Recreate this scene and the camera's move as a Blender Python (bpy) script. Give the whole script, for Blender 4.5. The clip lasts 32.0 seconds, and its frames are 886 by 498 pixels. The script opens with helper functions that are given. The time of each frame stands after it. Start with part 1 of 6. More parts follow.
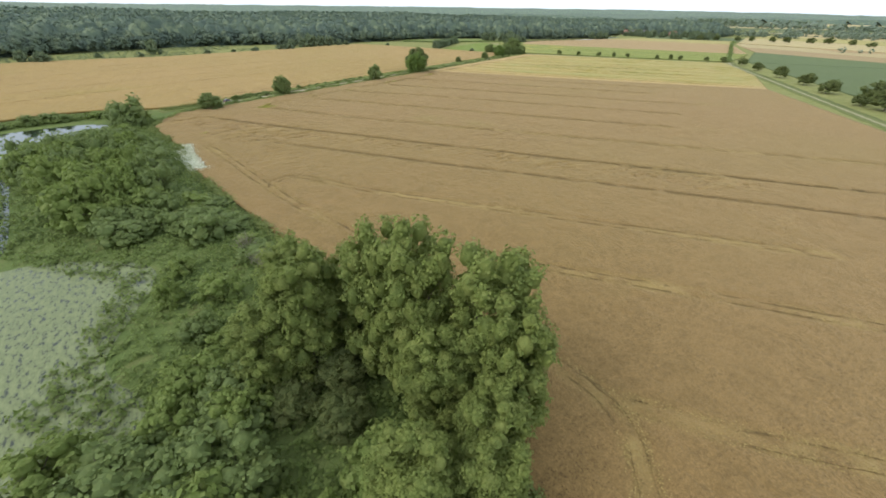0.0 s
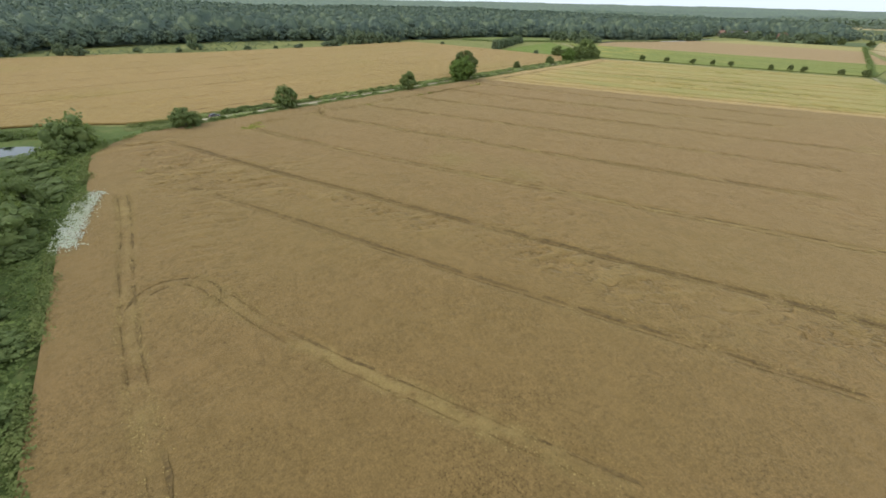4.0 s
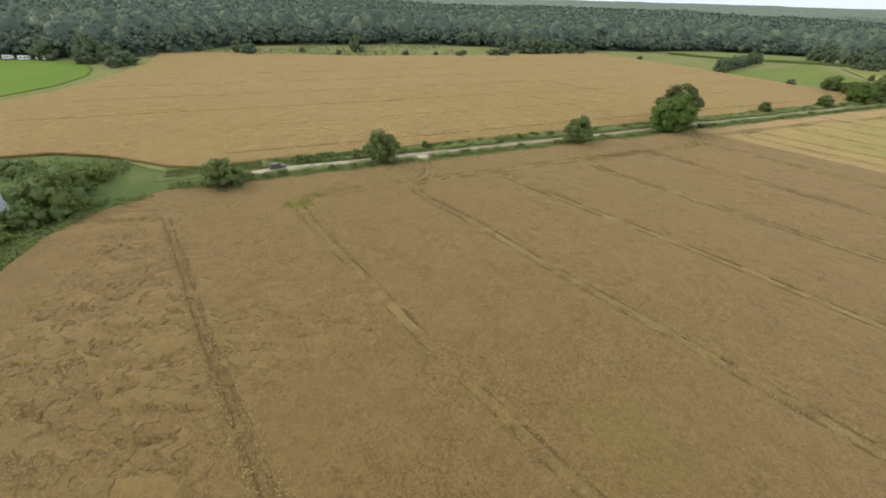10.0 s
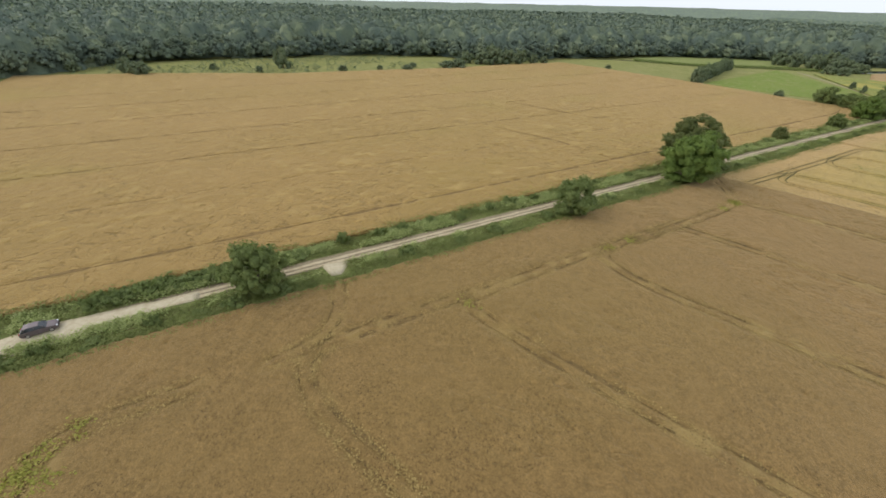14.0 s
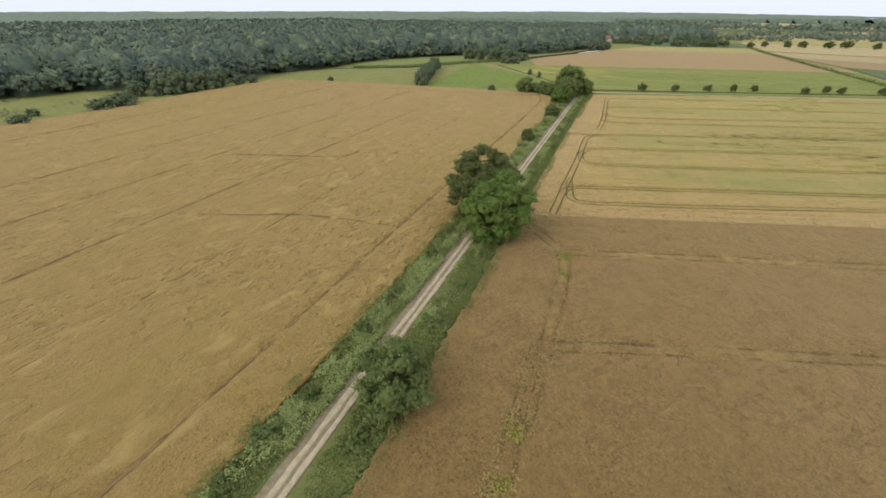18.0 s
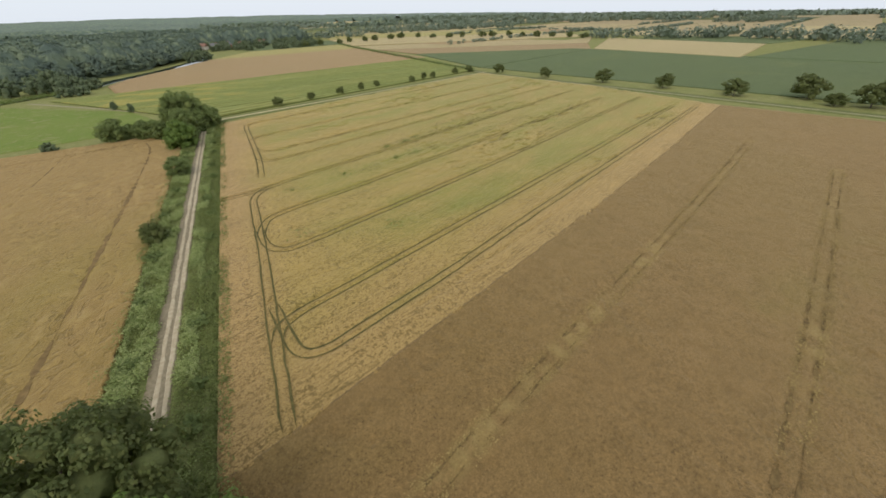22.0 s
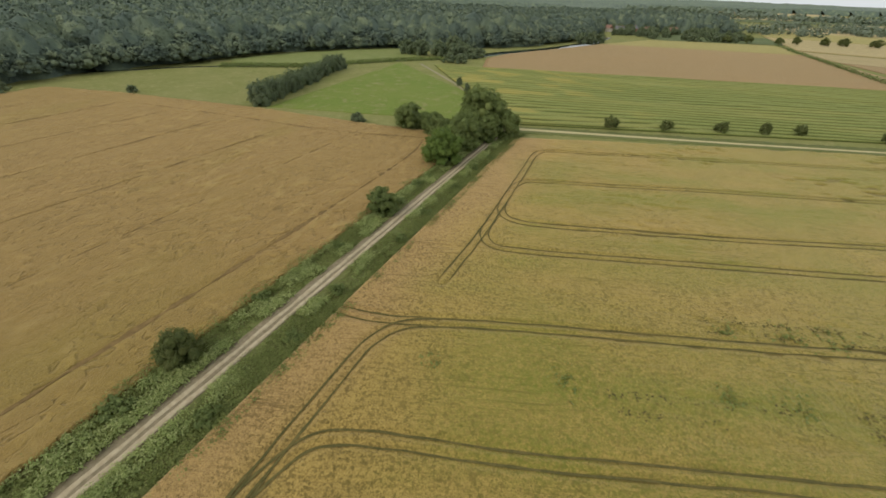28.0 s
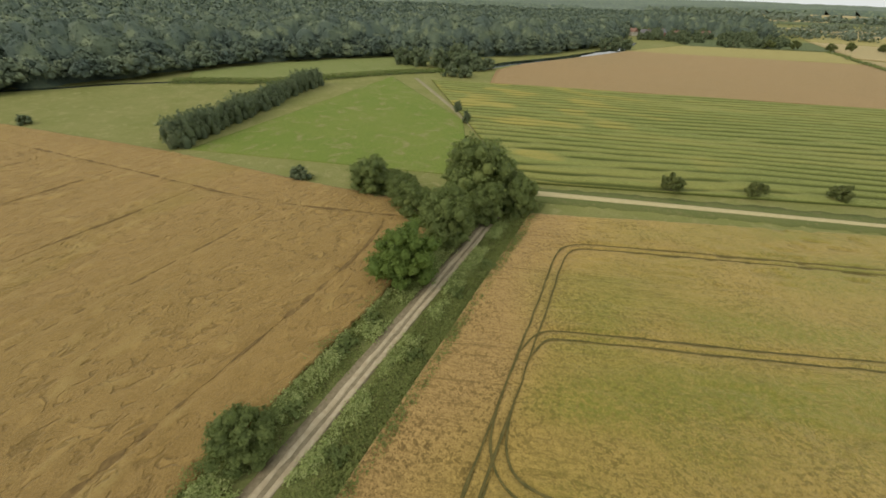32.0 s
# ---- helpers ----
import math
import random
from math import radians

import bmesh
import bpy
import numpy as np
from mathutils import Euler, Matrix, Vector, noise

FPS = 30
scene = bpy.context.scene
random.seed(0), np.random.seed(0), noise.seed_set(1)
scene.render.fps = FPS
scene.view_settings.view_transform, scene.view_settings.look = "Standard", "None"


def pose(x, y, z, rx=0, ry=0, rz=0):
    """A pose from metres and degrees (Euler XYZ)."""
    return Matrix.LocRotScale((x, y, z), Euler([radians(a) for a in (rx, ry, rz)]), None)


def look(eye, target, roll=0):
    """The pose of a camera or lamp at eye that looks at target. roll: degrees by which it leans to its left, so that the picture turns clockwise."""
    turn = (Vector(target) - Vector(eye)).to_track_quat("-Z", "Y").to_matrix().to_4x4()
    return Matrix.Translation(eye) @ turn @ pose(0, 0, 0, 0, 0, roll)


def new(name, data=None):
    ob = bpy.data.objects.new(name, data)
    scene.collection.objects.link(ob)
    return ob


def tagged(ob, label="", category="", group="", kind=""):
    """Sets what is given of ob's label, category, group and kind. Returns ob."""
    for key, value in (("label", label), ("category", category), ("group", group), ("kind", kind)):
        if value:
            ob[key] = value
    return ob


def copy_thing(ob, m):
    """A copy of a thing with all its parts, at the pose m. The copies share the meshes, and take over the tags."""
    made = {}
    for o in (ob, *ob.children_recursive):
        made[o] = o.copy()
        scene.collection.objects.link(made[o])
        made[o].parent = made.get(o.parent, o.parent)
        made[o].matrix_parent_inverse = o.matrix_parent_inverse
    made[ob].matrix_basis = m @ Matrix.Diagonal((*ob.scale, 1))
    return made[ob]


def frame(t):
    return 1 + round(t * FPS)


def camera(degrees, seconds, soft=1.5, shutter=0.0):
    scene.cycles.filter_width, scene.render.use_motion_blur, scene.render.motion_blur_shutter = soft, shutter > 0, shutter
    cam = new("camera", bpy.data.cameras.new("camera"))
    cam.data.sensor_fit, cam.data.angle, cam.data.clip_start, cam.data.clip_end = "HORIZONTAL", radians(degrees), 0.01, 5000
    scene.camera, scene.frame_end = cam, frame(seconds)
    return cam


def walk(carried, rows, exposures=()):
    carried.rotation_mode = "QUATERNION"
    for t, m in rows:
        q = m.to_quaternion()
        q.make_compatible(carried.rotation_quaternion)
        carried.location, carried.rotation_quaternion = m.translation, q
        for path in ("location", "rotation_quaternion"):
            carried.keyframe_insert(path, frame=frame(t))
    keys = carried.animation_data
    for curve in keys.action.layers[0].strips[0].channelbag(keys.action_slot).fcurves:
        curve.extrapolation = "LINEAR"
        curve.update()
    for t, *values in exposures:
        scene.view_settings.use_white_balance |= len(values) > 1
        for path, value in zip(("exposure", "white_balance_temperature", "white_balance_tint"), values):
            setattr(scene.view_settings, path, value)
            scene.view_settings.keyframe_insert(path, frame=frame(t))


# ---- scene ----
cam = camera(99.2, 32.0, soft=1.7)
METRES, EYE, TILT, LEAN, TURN = 451.6, 41.0, 0.0, 0.0, 33.4
ROWS = [
    (0.0, 0.0, 0.0, 0.0, 0.73, -32.4, -1.15),
    (0.5, 0.0025, 0.0155, 0.0004, 0.58, -32.48, -1.2),
    (1.0, 0.005, 0.0313, 0.0006, 0.77, -32.57, -1.19),
    (1.5, 0.0075, 0.0472, 0.0006, 0.76, -32.62, -1.21),
    (2.0, 0.0099, 0.0632, 0.0007, 0.66, -32.67, -1.18),
    (2.5, 0.0123, 0.0794, 0.0007, 0.57, -32.7, -1.19),
    (4.5, 0.0187, 0.1424, 0.0011, 15.12, -33.39, -1.78),
    (5.0, 0.0178, 0.1583, 0.0014, 20.38, -33.63, -1.99),
    (5.5, 0.0159, 0.174, 0.0019, 25.95, -33.94, -2.19),
    (6.0, 0.0129, 0.1893, 0.0022, 30.51, -34.21, -2.3),
    (6.5, 0.009, 0.2044, 0.0024, 33.71, -34.43, -2.27),
    (7.0, 0.0043, 0.2193, 0.0024, 33.78, -34.46, -2.07),
    (7.5, -0.0009, 0.2338, 0.0025, 33.71, -34.48, -2.01),
    (8.0, -0.0066, 0.248, 0.0025, 33.95, -34.57, -1.98),
    (8.5, -0.0126, 0.2622, 0.0027, 34.03, -34.59, -1.94),
    (9.0, -0.0189, 0.2763, 0.0025, 33.84, -34.1, -1.92),
    (9.5, -0.0255, 0.2902, 0.0026, 33.99, -34.04, -1.97),
    (10.0, -0.0321, 0.3041, 0.0028, 34.04, -33.91, -2.03),
    (10.5, -0.0388, 0.3181, 0.0029, 33.96, -33.85, -2.05),
    (11.0, -0.0457, 0.3322, 0.003, 33.92, -33.81, -2.14),
    (11.5, -0.0525, 0.3462, 0.0031, 34.09, -33.73, -2.16),
    (12.0, -0.0592, 0.3598, 0.0031, 34.52, -33.7, -2.21),
    (12.5, -0.0662, 0.3738, 0.0031, 34.48, -33.67, -2.24),
    (13.0, -0.0732, 0.3876, 0.0031, 34.01, -33.51, -2.21),
    (13.5, -0.0801, 0.4016, 0.0031, 33.94, -33.44, -2.16),
    (14.0, -0.0866, 0.416, 0.0027, 27.98, -33.23, -1.75),
    (14.5, -0.0929, 0.4305, 0.0025, 11.83, -32.86, -1.0),
    (16.5, -0.1065, 0.4922, 0.0025, 5.94, -32.18, -1.43),
    (17.0, -0.1071, 0.5078, 0.0029, 6.62, -32.15, -1.57),
    (17.5, -0.107, 0.5237, 0.0029, 2.03, -32.05, -1.24),
    (18.0, -0.1063, 0.5396, 0.0028, -9.7, -31.86, -0.47),
    (18.5, -0.1039, 0.5554, 0.0028, -21.04, -31.84, 0.33),
    (19.0, -0.0994, 0.5708, 0.0023, -28.77, -31.71, 0.8),
    (19.5, -0.0939, 0.5854, 0.0024, -36.14, -31.64, 1.15),
    (20.0, -0.0867, 0.5991, 0.0024, -39.72, -31.89, 1.1),
    (20.5, -0.078, 0.6119, 0.0023, -46.13, -32.02, 1.41),
    (21.0, -0.0686, 0.6239, 0.0024, -54.37, -32.12, 1.82),
    (21.5, -0.0577, 0.6348, 0.0026, -59.45, -32.12, 1.97),
    (22.0, -0.0456, 0.6444, 0.0025, -60.06, -31.97, 1.61),
    (22.5, -0.0329, 0.6534, 0.0027, -60.18, -31.87, 1.25),
    (23.0, -0.0197, 0.6616, 0.0029, -59.64, -31.81, 1.01),
    (23.5, -0.0065, 0.6696, 0.0032, -58.66, -31.82, 0.73),
    (24.0, 0.0071, 0.6775, 0.0035, -57.59, -31.86, 0.48),
    (24.5, 0.0205, 0.6856, 0.0035, -53.59, -31.95, 0.02),
    (25.0, 0.0339, 0.6939, 0.0036, -42.27, -32.13, -0.89),
    (25.5, 0.046, 0.7033, 0.0037, -31.55, -32.46, -1.57),
    (26.0, 0.057, 0.7139, 0.004, -22.28, -32.93, -2.15),
    (26.5, 0.0665, 0.7255, 0.0041, -14.88, -33.38, -2.44),
    (28.5, 0.0919, 0.7796, 0.0027, -7.64, -33.99, -1.52),
    (29.0, 0.097, 0.7942, 0.0027, -6.94, -34.05, -1.47),
    (29.5, 0.1017, 0.8089, 0.0027, -6.47, -34.06, -1.42),
    (30.0, 0.1061, 0.8239, 0.0028, -6.3, -34.08, -1.46),
    (30.5, 0.1103, 0.8391, 0.003, -6.06, -34.06, -1.5),
    (31.0, 0.1144, 0.8544, 0.003, -5.98, -34.05, -1.5),
    (31.5, 0.1183, 0.87, 0.0032, -6.18, -33.92, -1.53),
    (32.0, 0.1227, 0.8859, 0.0033, -6.24, -33.84, -1.54),
]
walk(cam, [(t, pose(0, 0, EYE, TILT, LEAN, TURN) @ pose(METRES * x, METRES * y, METRES * z, 90 + pitch, roll, yaw)) for t, x, y, z, yaw, pitch, roll in ROWS],
     exposures=[(0.0, 0.42, 6150, 6), (2.5, 0.17, 6150, 6), (6.0, 0.17, 6200, 6), (10.0, 0.15, 6350, 9), (13.0, 0.14, 6500, 10), (19.0, 0.03, 6500, 10), (24.0, -0.19, 6500, 9), (26.0, -0.25, 6580, 7), (29.0, -0.2, 7050, 7), (32.0, -0.15, 7250, 6)])

# ---- world and sun: a bright, evenly overcast summer day ----
world = bpy.data.worlds.new("overcast_sky")
scene.world = world
world.use_nodes = True
wn, wl = world.node_tree.nodes, world.node_tree.links
wn.clear()
sky = wn.new("ShaderNodeTexSky")
sky.sky_type = "NISHITA"
sky.sun_disc = False
sky.sun_elevation, sky.sun_rotation = radians(40), radians(215)
sky.air_density, sky.dust_density, sky.ozone_density = 1.0, 4.0, 1.0
cloud = wn.new("ShaderNodeMix")
cloud.data_type = "RGBA"
cloud.inputs[0].default_value = 0.8
cloud.inputs[7].default_value = (9.0, 9.65, 10.5, 1)
bg = wn.new("ShaderNodeBackground")
bg.inputs[1].default_value = 0.112
wo = wn.new("ShaderNodeOutputWorld")
wl.new(sky.outputs[0], cloud.inputs[6])
wl.new(cloud.outputs[2], bg.inputs[0])
wl.new(bg.outputs[0], wo.inputs[0])
sun = new("sun", bpy.data.lights.new("sun", "SUN"))
sun.data.energy, sun.data.angle, sun.data.color = 1.1, radians(30), (1.0, 0.96, 0.9)
sun.matrix_world = look((0, 0, 200), (-200 * math.sin(radians(215)) / math.tan(radians(40)), -200 * math.cos(radians(215)) / math.tan(radians(40)), 0))


# ---- materials ----
class Nodes:
    """A small node-tree writer for one material."""

    def __init__(self, name):
        self.m = bpy.data.materials.new(name)
        self.m.use_nodes = True
        self.n, self.l = self.m.node_tree.nodes, self.m.node_tree.links
        self.n.clear()
        self.out = self.n.new("ShaderNodeOutputMaterial")

    def put(self, sock, v):
        if isinstance(v, bpy.types.NodeSocket):
            self.l.new(v, sock)
        elif isinstance(v, tuple) and len(v) == 3 and sock.type == "RGBA":
            sock.default_value = (*v, 1)
        else:
            sock.default_value = v

    def place(self, world_space=True, turn=0.0, stretch=(1, 1, 1)):
        src = self.n.new("ShaderNodeNewGeometry").outputs["Position"] if world_space else self.n.new("ShaderNodeTexCoord").outputs["Object"]
        a = self.n.new("ShaderNodeMapping")
        a.inputs["Rotation"].default_value = (0, 0, radians(turn))
        self.l.new(src, a.inputs[0])
        b = self.n.new("ShaderNodeMapping")
        b.inputs["Scale"].default_value = stretch
        self.l.new(a.outputs[0], b.inputs[0])
        return b.outputs[0]

    def noise(self, at, scale, detail=4.0, rough=0.6, warp=0.0):
        t = self.n.new("ShaderNodeTexNoise")
        self.put(t.inputs["Vector"], at)
        t.inputs["Scale"].default_value, t.inputs["Detail"].default_value = scale, detail
        t.inputs["Roughness"].default_value, t.inputs["Distortion"].default_value = rough, warp
        return t.outputs[0]

    def ramp(self, v, lo, hi, a=0.0, b=1.0):
        r = self.n.new("ShaderNodeMapRange")
        r.interpolation_type = "SMOOTHSTEP"
        self.put(r.inputs[0], v)
        for i, w in zip((1, 2, 3, 4), (lo, hi, a, b)):
            r.inputs[i].default_value = w
        return r.outputs[0]

    def math(self, op, a, b=0.0):
        r = self.n.new("ShaderNodeMath")
        r.operation = op
        self.put(r.inputs[0], a)
        self.put(r.inputs[1], b)
        return r.outputs[0]

    def mix(self, f, a, b, how="MIX"):
        r = self.n.new("ShaderNodeMix")
        r.data_type, r.blend_type = "RGBA", how
        self.put(r.inputs[0], f)
        self.put(r.inputs[6], a)
        self.put(r.inputs[7], b)
        return r.outputs[2]

    def height(self):
        s = self.n.new("ShaderNodeSeparateXYZ")
        self.l.new(self.n.new("ShaderNodeNewGeometry").outputs["Position"], s.inputs[0])
        return s.outputs[2]

    def bump(self, h, strength, dist):
        r = self.n.new("ShaderNodeBump")
        r.inputs["Strength"].default_value, r.inputs["Distance"].default_value = strength, dist
        self.put(r.inputs["Height"], h)
        return r.outputs[0]

    def surface(self, color, rough=0.9, normal=None, metal=0.0, spec=0.25, coat=0.0, fuzz=0.0, fuzz_tint=(1.0, 0.8, 0.5)):
        p = self.n.new("ShaderNodeBsdfPrincipled")
        self.put(p.inputs["Base Color"], color)
        self.put(p.inputs["Roughness"], rough)
        p.inputs["Metallic"].default_value = metal
        p.inputs["Specular IOR Level"].default_value = spec
        p.inputs["Coat Weight"].default_value = coat
        p.inputs["Sheen Weight"].default_value = fuzz
        p.inputs["Sheen Roughness"].default_value = 0.45
        p.inputs["Sheen Tint"].default_value = (*fuzz_tint, 1)
        if normal is not None:
            self.l.new(normal, p.inputs["Normal"])
        self.l.new(p.outputs[0], self.out.inputs[0])
        self.bsdf = p
        return self.m


def crop_material(name, ripe, ripe_dark, green, soil, turn, green_amount, patch=(1.0, 1.0), row=1.0, speck=1.0, shoots=(0.25, 0.2, 0.07), low=(0.12, 0.42), ripple=0.0, fuzz=0.22, grain=0.0, edge_tone=None):
    """Standing cereal: fine ears, drilled rows, clumps, and wide patches where it is still green; low down, one dark
    colour for weeds and soil in the wheel ruts and for painted shade in lodged creases.
    """
    k = Nodes(name)
    flat = k.place()
    along = k.place(True, -turn, (0.2, 1.0, 1.0))
    wide = k.place(True, -turn, (patch[0], patch[1], 1.0))
    ears = k.noise(flat, 5.2, 4, 0.85)
    fine = k.noise(along, 2.6, 4, 0.75)
    clump = k.noise(flat, 0.3, 5, 0.65, 0.8)
    broad = k.noise(wide, 0.021, 4, 0.55, 0.4)
    tone = k.noise(k.place(True, -turn, (0.5, 1.0, 1.0)), 0.012, 3, 0.5)
    c = k.mix(k.ramp(clump, 0.32, 0.7), ripe, ripe_dark)
    c = k.mix(k.ramp(tone, 0.35, 0.65, 0.0, 0.4), c, k.mix(0.5, ripe_dark, green))
    c = k.mix(k.ramp(broad, 0.62 - green_amount, 0.86 - green_amount, 0.0, 0.85), c, green)
    if edge_tone:
        edge = k.n.new("ShaderNodeAttribute")
        edge.attribute_name = "headland"
        c = k.mix(edge.outputs["Fac"], c, edge_tone)
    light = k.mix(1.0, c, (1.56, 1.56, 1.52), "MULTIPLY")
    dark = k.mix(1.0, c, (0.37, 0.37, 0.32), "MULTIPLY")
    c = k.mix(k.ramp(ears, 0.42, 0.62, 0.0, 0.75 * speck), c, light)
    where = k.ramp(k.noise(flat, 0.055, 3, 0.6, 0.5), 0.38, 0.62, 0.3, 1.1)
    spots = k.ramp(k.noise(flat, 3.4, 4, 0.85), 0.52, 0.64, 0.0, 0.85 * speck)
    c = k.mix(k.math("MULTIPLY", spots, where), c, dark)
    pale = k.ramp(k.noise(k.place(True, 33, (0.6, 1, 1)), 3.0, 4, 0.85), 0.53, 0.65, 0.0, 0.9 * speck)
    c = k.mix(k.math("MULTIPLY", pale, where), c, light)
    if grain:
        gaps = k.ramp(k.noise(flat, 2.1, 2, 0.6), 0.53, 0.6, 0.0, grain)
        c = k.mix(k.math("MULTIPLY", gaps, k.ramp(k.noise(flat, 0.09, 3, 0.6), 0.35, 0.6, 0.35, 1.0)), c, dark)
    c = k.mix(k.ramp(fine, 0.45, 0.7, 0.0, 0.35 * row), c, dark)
    if row > 1:
        drill = k.noise(k.place(True, -turn, (0.035, 1.0, 1.0)), 0.9, 2, 0.5, 0.05)
        gaps = k.ramp(k.noise(k.place(True, -turn, (0.3, 1.0, 1.0)), 0.12, 3, 0.6), 0.45, 0.62)
        c = k.mix(k.math("MULTIPLY", k.ramp(k.math("ABSOLUTE", k.math("SUBTRACT", drill, 0.5)), 0.022, 0.006, 0.0, 0.6), gaps), c, dark)
    # Tints tracks and patches; on lodged wheat also a painted highlight on the crests.
    worn = k.n.new("ShaderNodeAttribute")
    worn.attribute_name = "worn"
    c = k.mix(k.math("MULTIPLY", worn.outputs["Fac"], k.ramp(k.noise(flat, 1.7, 4, 0.8), 0.35, 0.6, 0.35, 0.95)), c, shoots)
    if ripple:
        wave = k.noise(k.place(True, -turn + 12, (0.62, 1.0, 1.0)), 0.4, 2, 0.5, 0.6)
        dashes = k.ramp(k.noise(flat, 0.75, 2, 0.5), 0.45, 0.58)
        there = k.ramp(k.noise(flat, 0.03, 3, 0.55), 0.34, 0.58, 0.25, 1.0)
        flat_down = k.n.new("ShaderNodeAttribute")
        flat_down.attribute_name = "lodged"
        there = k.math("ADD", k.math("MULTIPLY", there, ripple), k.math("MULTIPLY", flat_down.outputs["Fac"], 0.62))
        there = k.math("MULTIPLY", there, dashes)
        # Relief shading put into the colour: shaded creases, highlights on the crests beside them.
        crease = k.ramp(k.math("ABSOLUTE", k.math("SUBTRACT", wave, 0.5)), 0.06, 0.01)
        crest_light = k.ramp(k.math("ABSOLUTE", k.math("SUBTRACT", wave, 0.58)), 0.08, 0.015)
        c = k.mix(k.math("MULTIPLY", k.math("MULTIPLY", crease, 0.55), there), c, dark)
        c = k.mix(k.math("MULTIPLY", k.math("MULTIPLY", crest_light, 0.75), there), c, light)
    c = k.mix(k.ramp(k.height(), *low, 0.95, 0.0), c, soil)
    rough_h = k.math("ADD", k.math("MULTIPLY", ears, 0.6), k.math("MULTIPLY", clump, 0.7))
    if ripple:
        rough_h = k.math("ADD", rough_h, k.math("MULTIPLY", k.math("MULTIPLY", crease, there), -1.5))
    return k.surface(c, 0.95, k.bump(rough_h, 0.8, 0.3), spec=0.1, fuzz=fuzz)


def grass_material(name, a, b, c3, scale=1.0, turn=0.0, stretch=(1, 1, 1)):
    k = Nodes(name)
    at = k.place(True, turn, stretch)
    c = k.mix(k.ramp(k.noise(at, 0.03 * scale, 5, 0.6, 0.5), 0.35, 0.65), a, b)
    c = k.mix(k.ramp(k.noise(at, 0.14 * scale, 4, 0.6, 0.8), 0.5, 0.74, 0, 0.8), c, c3)
    fine = k.noise(at, 2.2, 4, 0.75)
    c = k.mix(k.ramp(fine, 0.35, 0.7, 0.0, 0.5), c, k.mix(0.55, c, (0.02, 0.03, 0.008)))
    return k.surface(c, 0.95, k.bump(fine, 0.7, 0.25), spec=0.1)


def leaf_material(name, a, b, pale, through_light=0.38):
    k = Nodes(name)
    ob = k.n.new("ShaderNodeObjectInfo").outputs["Random"]
    isl = k.n.new("ShaderNodeNewGeometry").outputs["Random Per Island"]
    c = k.mix(k.ramp(k.noise(k.place(False), 0.35, 3, 0.6), 0.35, 0.65), a, b)
    c = k.mix(k.ramp(isl, 0.55, 1.0, 0.0, 0.7), c, pale)
    c = k.mix(k.math("MULTIPLY", ob, 0.3), c, b)
    sprig = k.noise(k.place(False), 2.3, 4, 0.75)
    c = k.mix(k.ramp(sprig, 0.5, 0.68, 0.0, 0.55), c, pale)
    c = k.mix(k.ramp(sprig, 0.48, 0.34, 0.0, 0.4), c, k.mix(1.0, b, (0.6, 0.6, 0.6), "MULTIPLY"))
    k.surface(c, 0.62, k.bump(sprig, 0.8, 0.25), spec=0.2)
    tr = k.n.new("ShaderNodeBsdfTranslucent")
    k.put(tr.inputs[0], k.mix(0.5, c, (0.16, 0.22, 0.03)))
    ms = k.n.new("ShaderNodeMixShader")
    ms.inputs[0].default_value = through_light
    k.l.new(k.bsdf.outputs[0], ms.inputs[1])
    k.l.new(tr.outputs[0], ms.inputs[2])
    k.l.new(ms.outputs[0], k.out.inputs[0])
    return k.m


def plain_material(name, a, b, scale, rough=0.8, bump=0.3, dist=0.05, metal=0.0, spec=0.3, coat=0.0, world_space=False):
    k = Nodes(name)
    n = k.noise(k.place(world_space), scale, 5, 0.65)
    return k.surface(k.mix(k.ramp(n, 0.3, 0.7), a, b), rough, k.bump(n, bump, dist), metal, spec, coat=coat)


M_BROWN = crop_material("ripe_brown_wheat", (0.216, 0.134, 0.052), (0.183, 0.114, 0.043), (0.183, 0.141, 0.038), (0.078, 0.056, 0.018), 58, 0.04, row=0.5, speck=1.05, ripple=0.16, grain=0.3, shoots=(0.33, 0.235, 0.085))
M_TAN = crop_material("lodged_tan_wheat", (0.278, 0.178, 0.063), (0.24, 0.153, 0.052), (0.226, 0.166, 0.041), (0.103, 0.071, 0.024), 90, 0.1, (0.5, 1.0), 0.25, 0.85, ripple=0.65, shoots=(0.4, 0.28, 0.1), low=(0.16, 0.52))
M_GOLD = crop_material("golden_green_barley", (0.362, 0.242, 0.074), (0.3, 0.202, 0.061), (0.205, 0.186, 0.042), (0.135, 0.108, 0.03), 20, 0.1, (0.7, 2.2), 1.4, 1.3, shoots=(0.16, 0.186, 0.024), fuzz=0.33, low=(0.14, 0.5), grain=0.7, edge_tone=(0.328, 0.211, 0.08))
M_STRIPE = crop_material("green_striped_crop", (0.19, 0.214, 0.062), (0.16, 0.184, 0.052), (0.235, 0.232, 0.07), (0.075, 0.09, 0.024), 19, 0.16, (0.25, 3.0), low=(0.28, 0.74), fuzz=0.06, shoots=(0.36, 0.3, 0.08))
M_PINK = crop_material("far_brown_crop", (0.275, 0.178, 0.08), (0.238, 0.152, 0.068), (0.246, 0.181, 0.082), (0.178, 0.126, 0.066), 19, 0.08, (0.3, 2.0))
M_BLUEGREEN = crop_material("blue_green_beet", (0.1, 0.132, 0.056), (0.09, 0.118, 0.05), (0.122, 0.145, 0.056), (0.08, 0.1, 0.045), 19, 0.1, fuzz=0.05)
M_STRAW = crop_material("pale_straw_stubble", (0.357, 0.281, 0.140), (0.315, 0.248, 0.120), (0.281, 0.244, 0.100), (0.255, 0.193, 0.096), 19, 0.1, (0.3, 2.0))
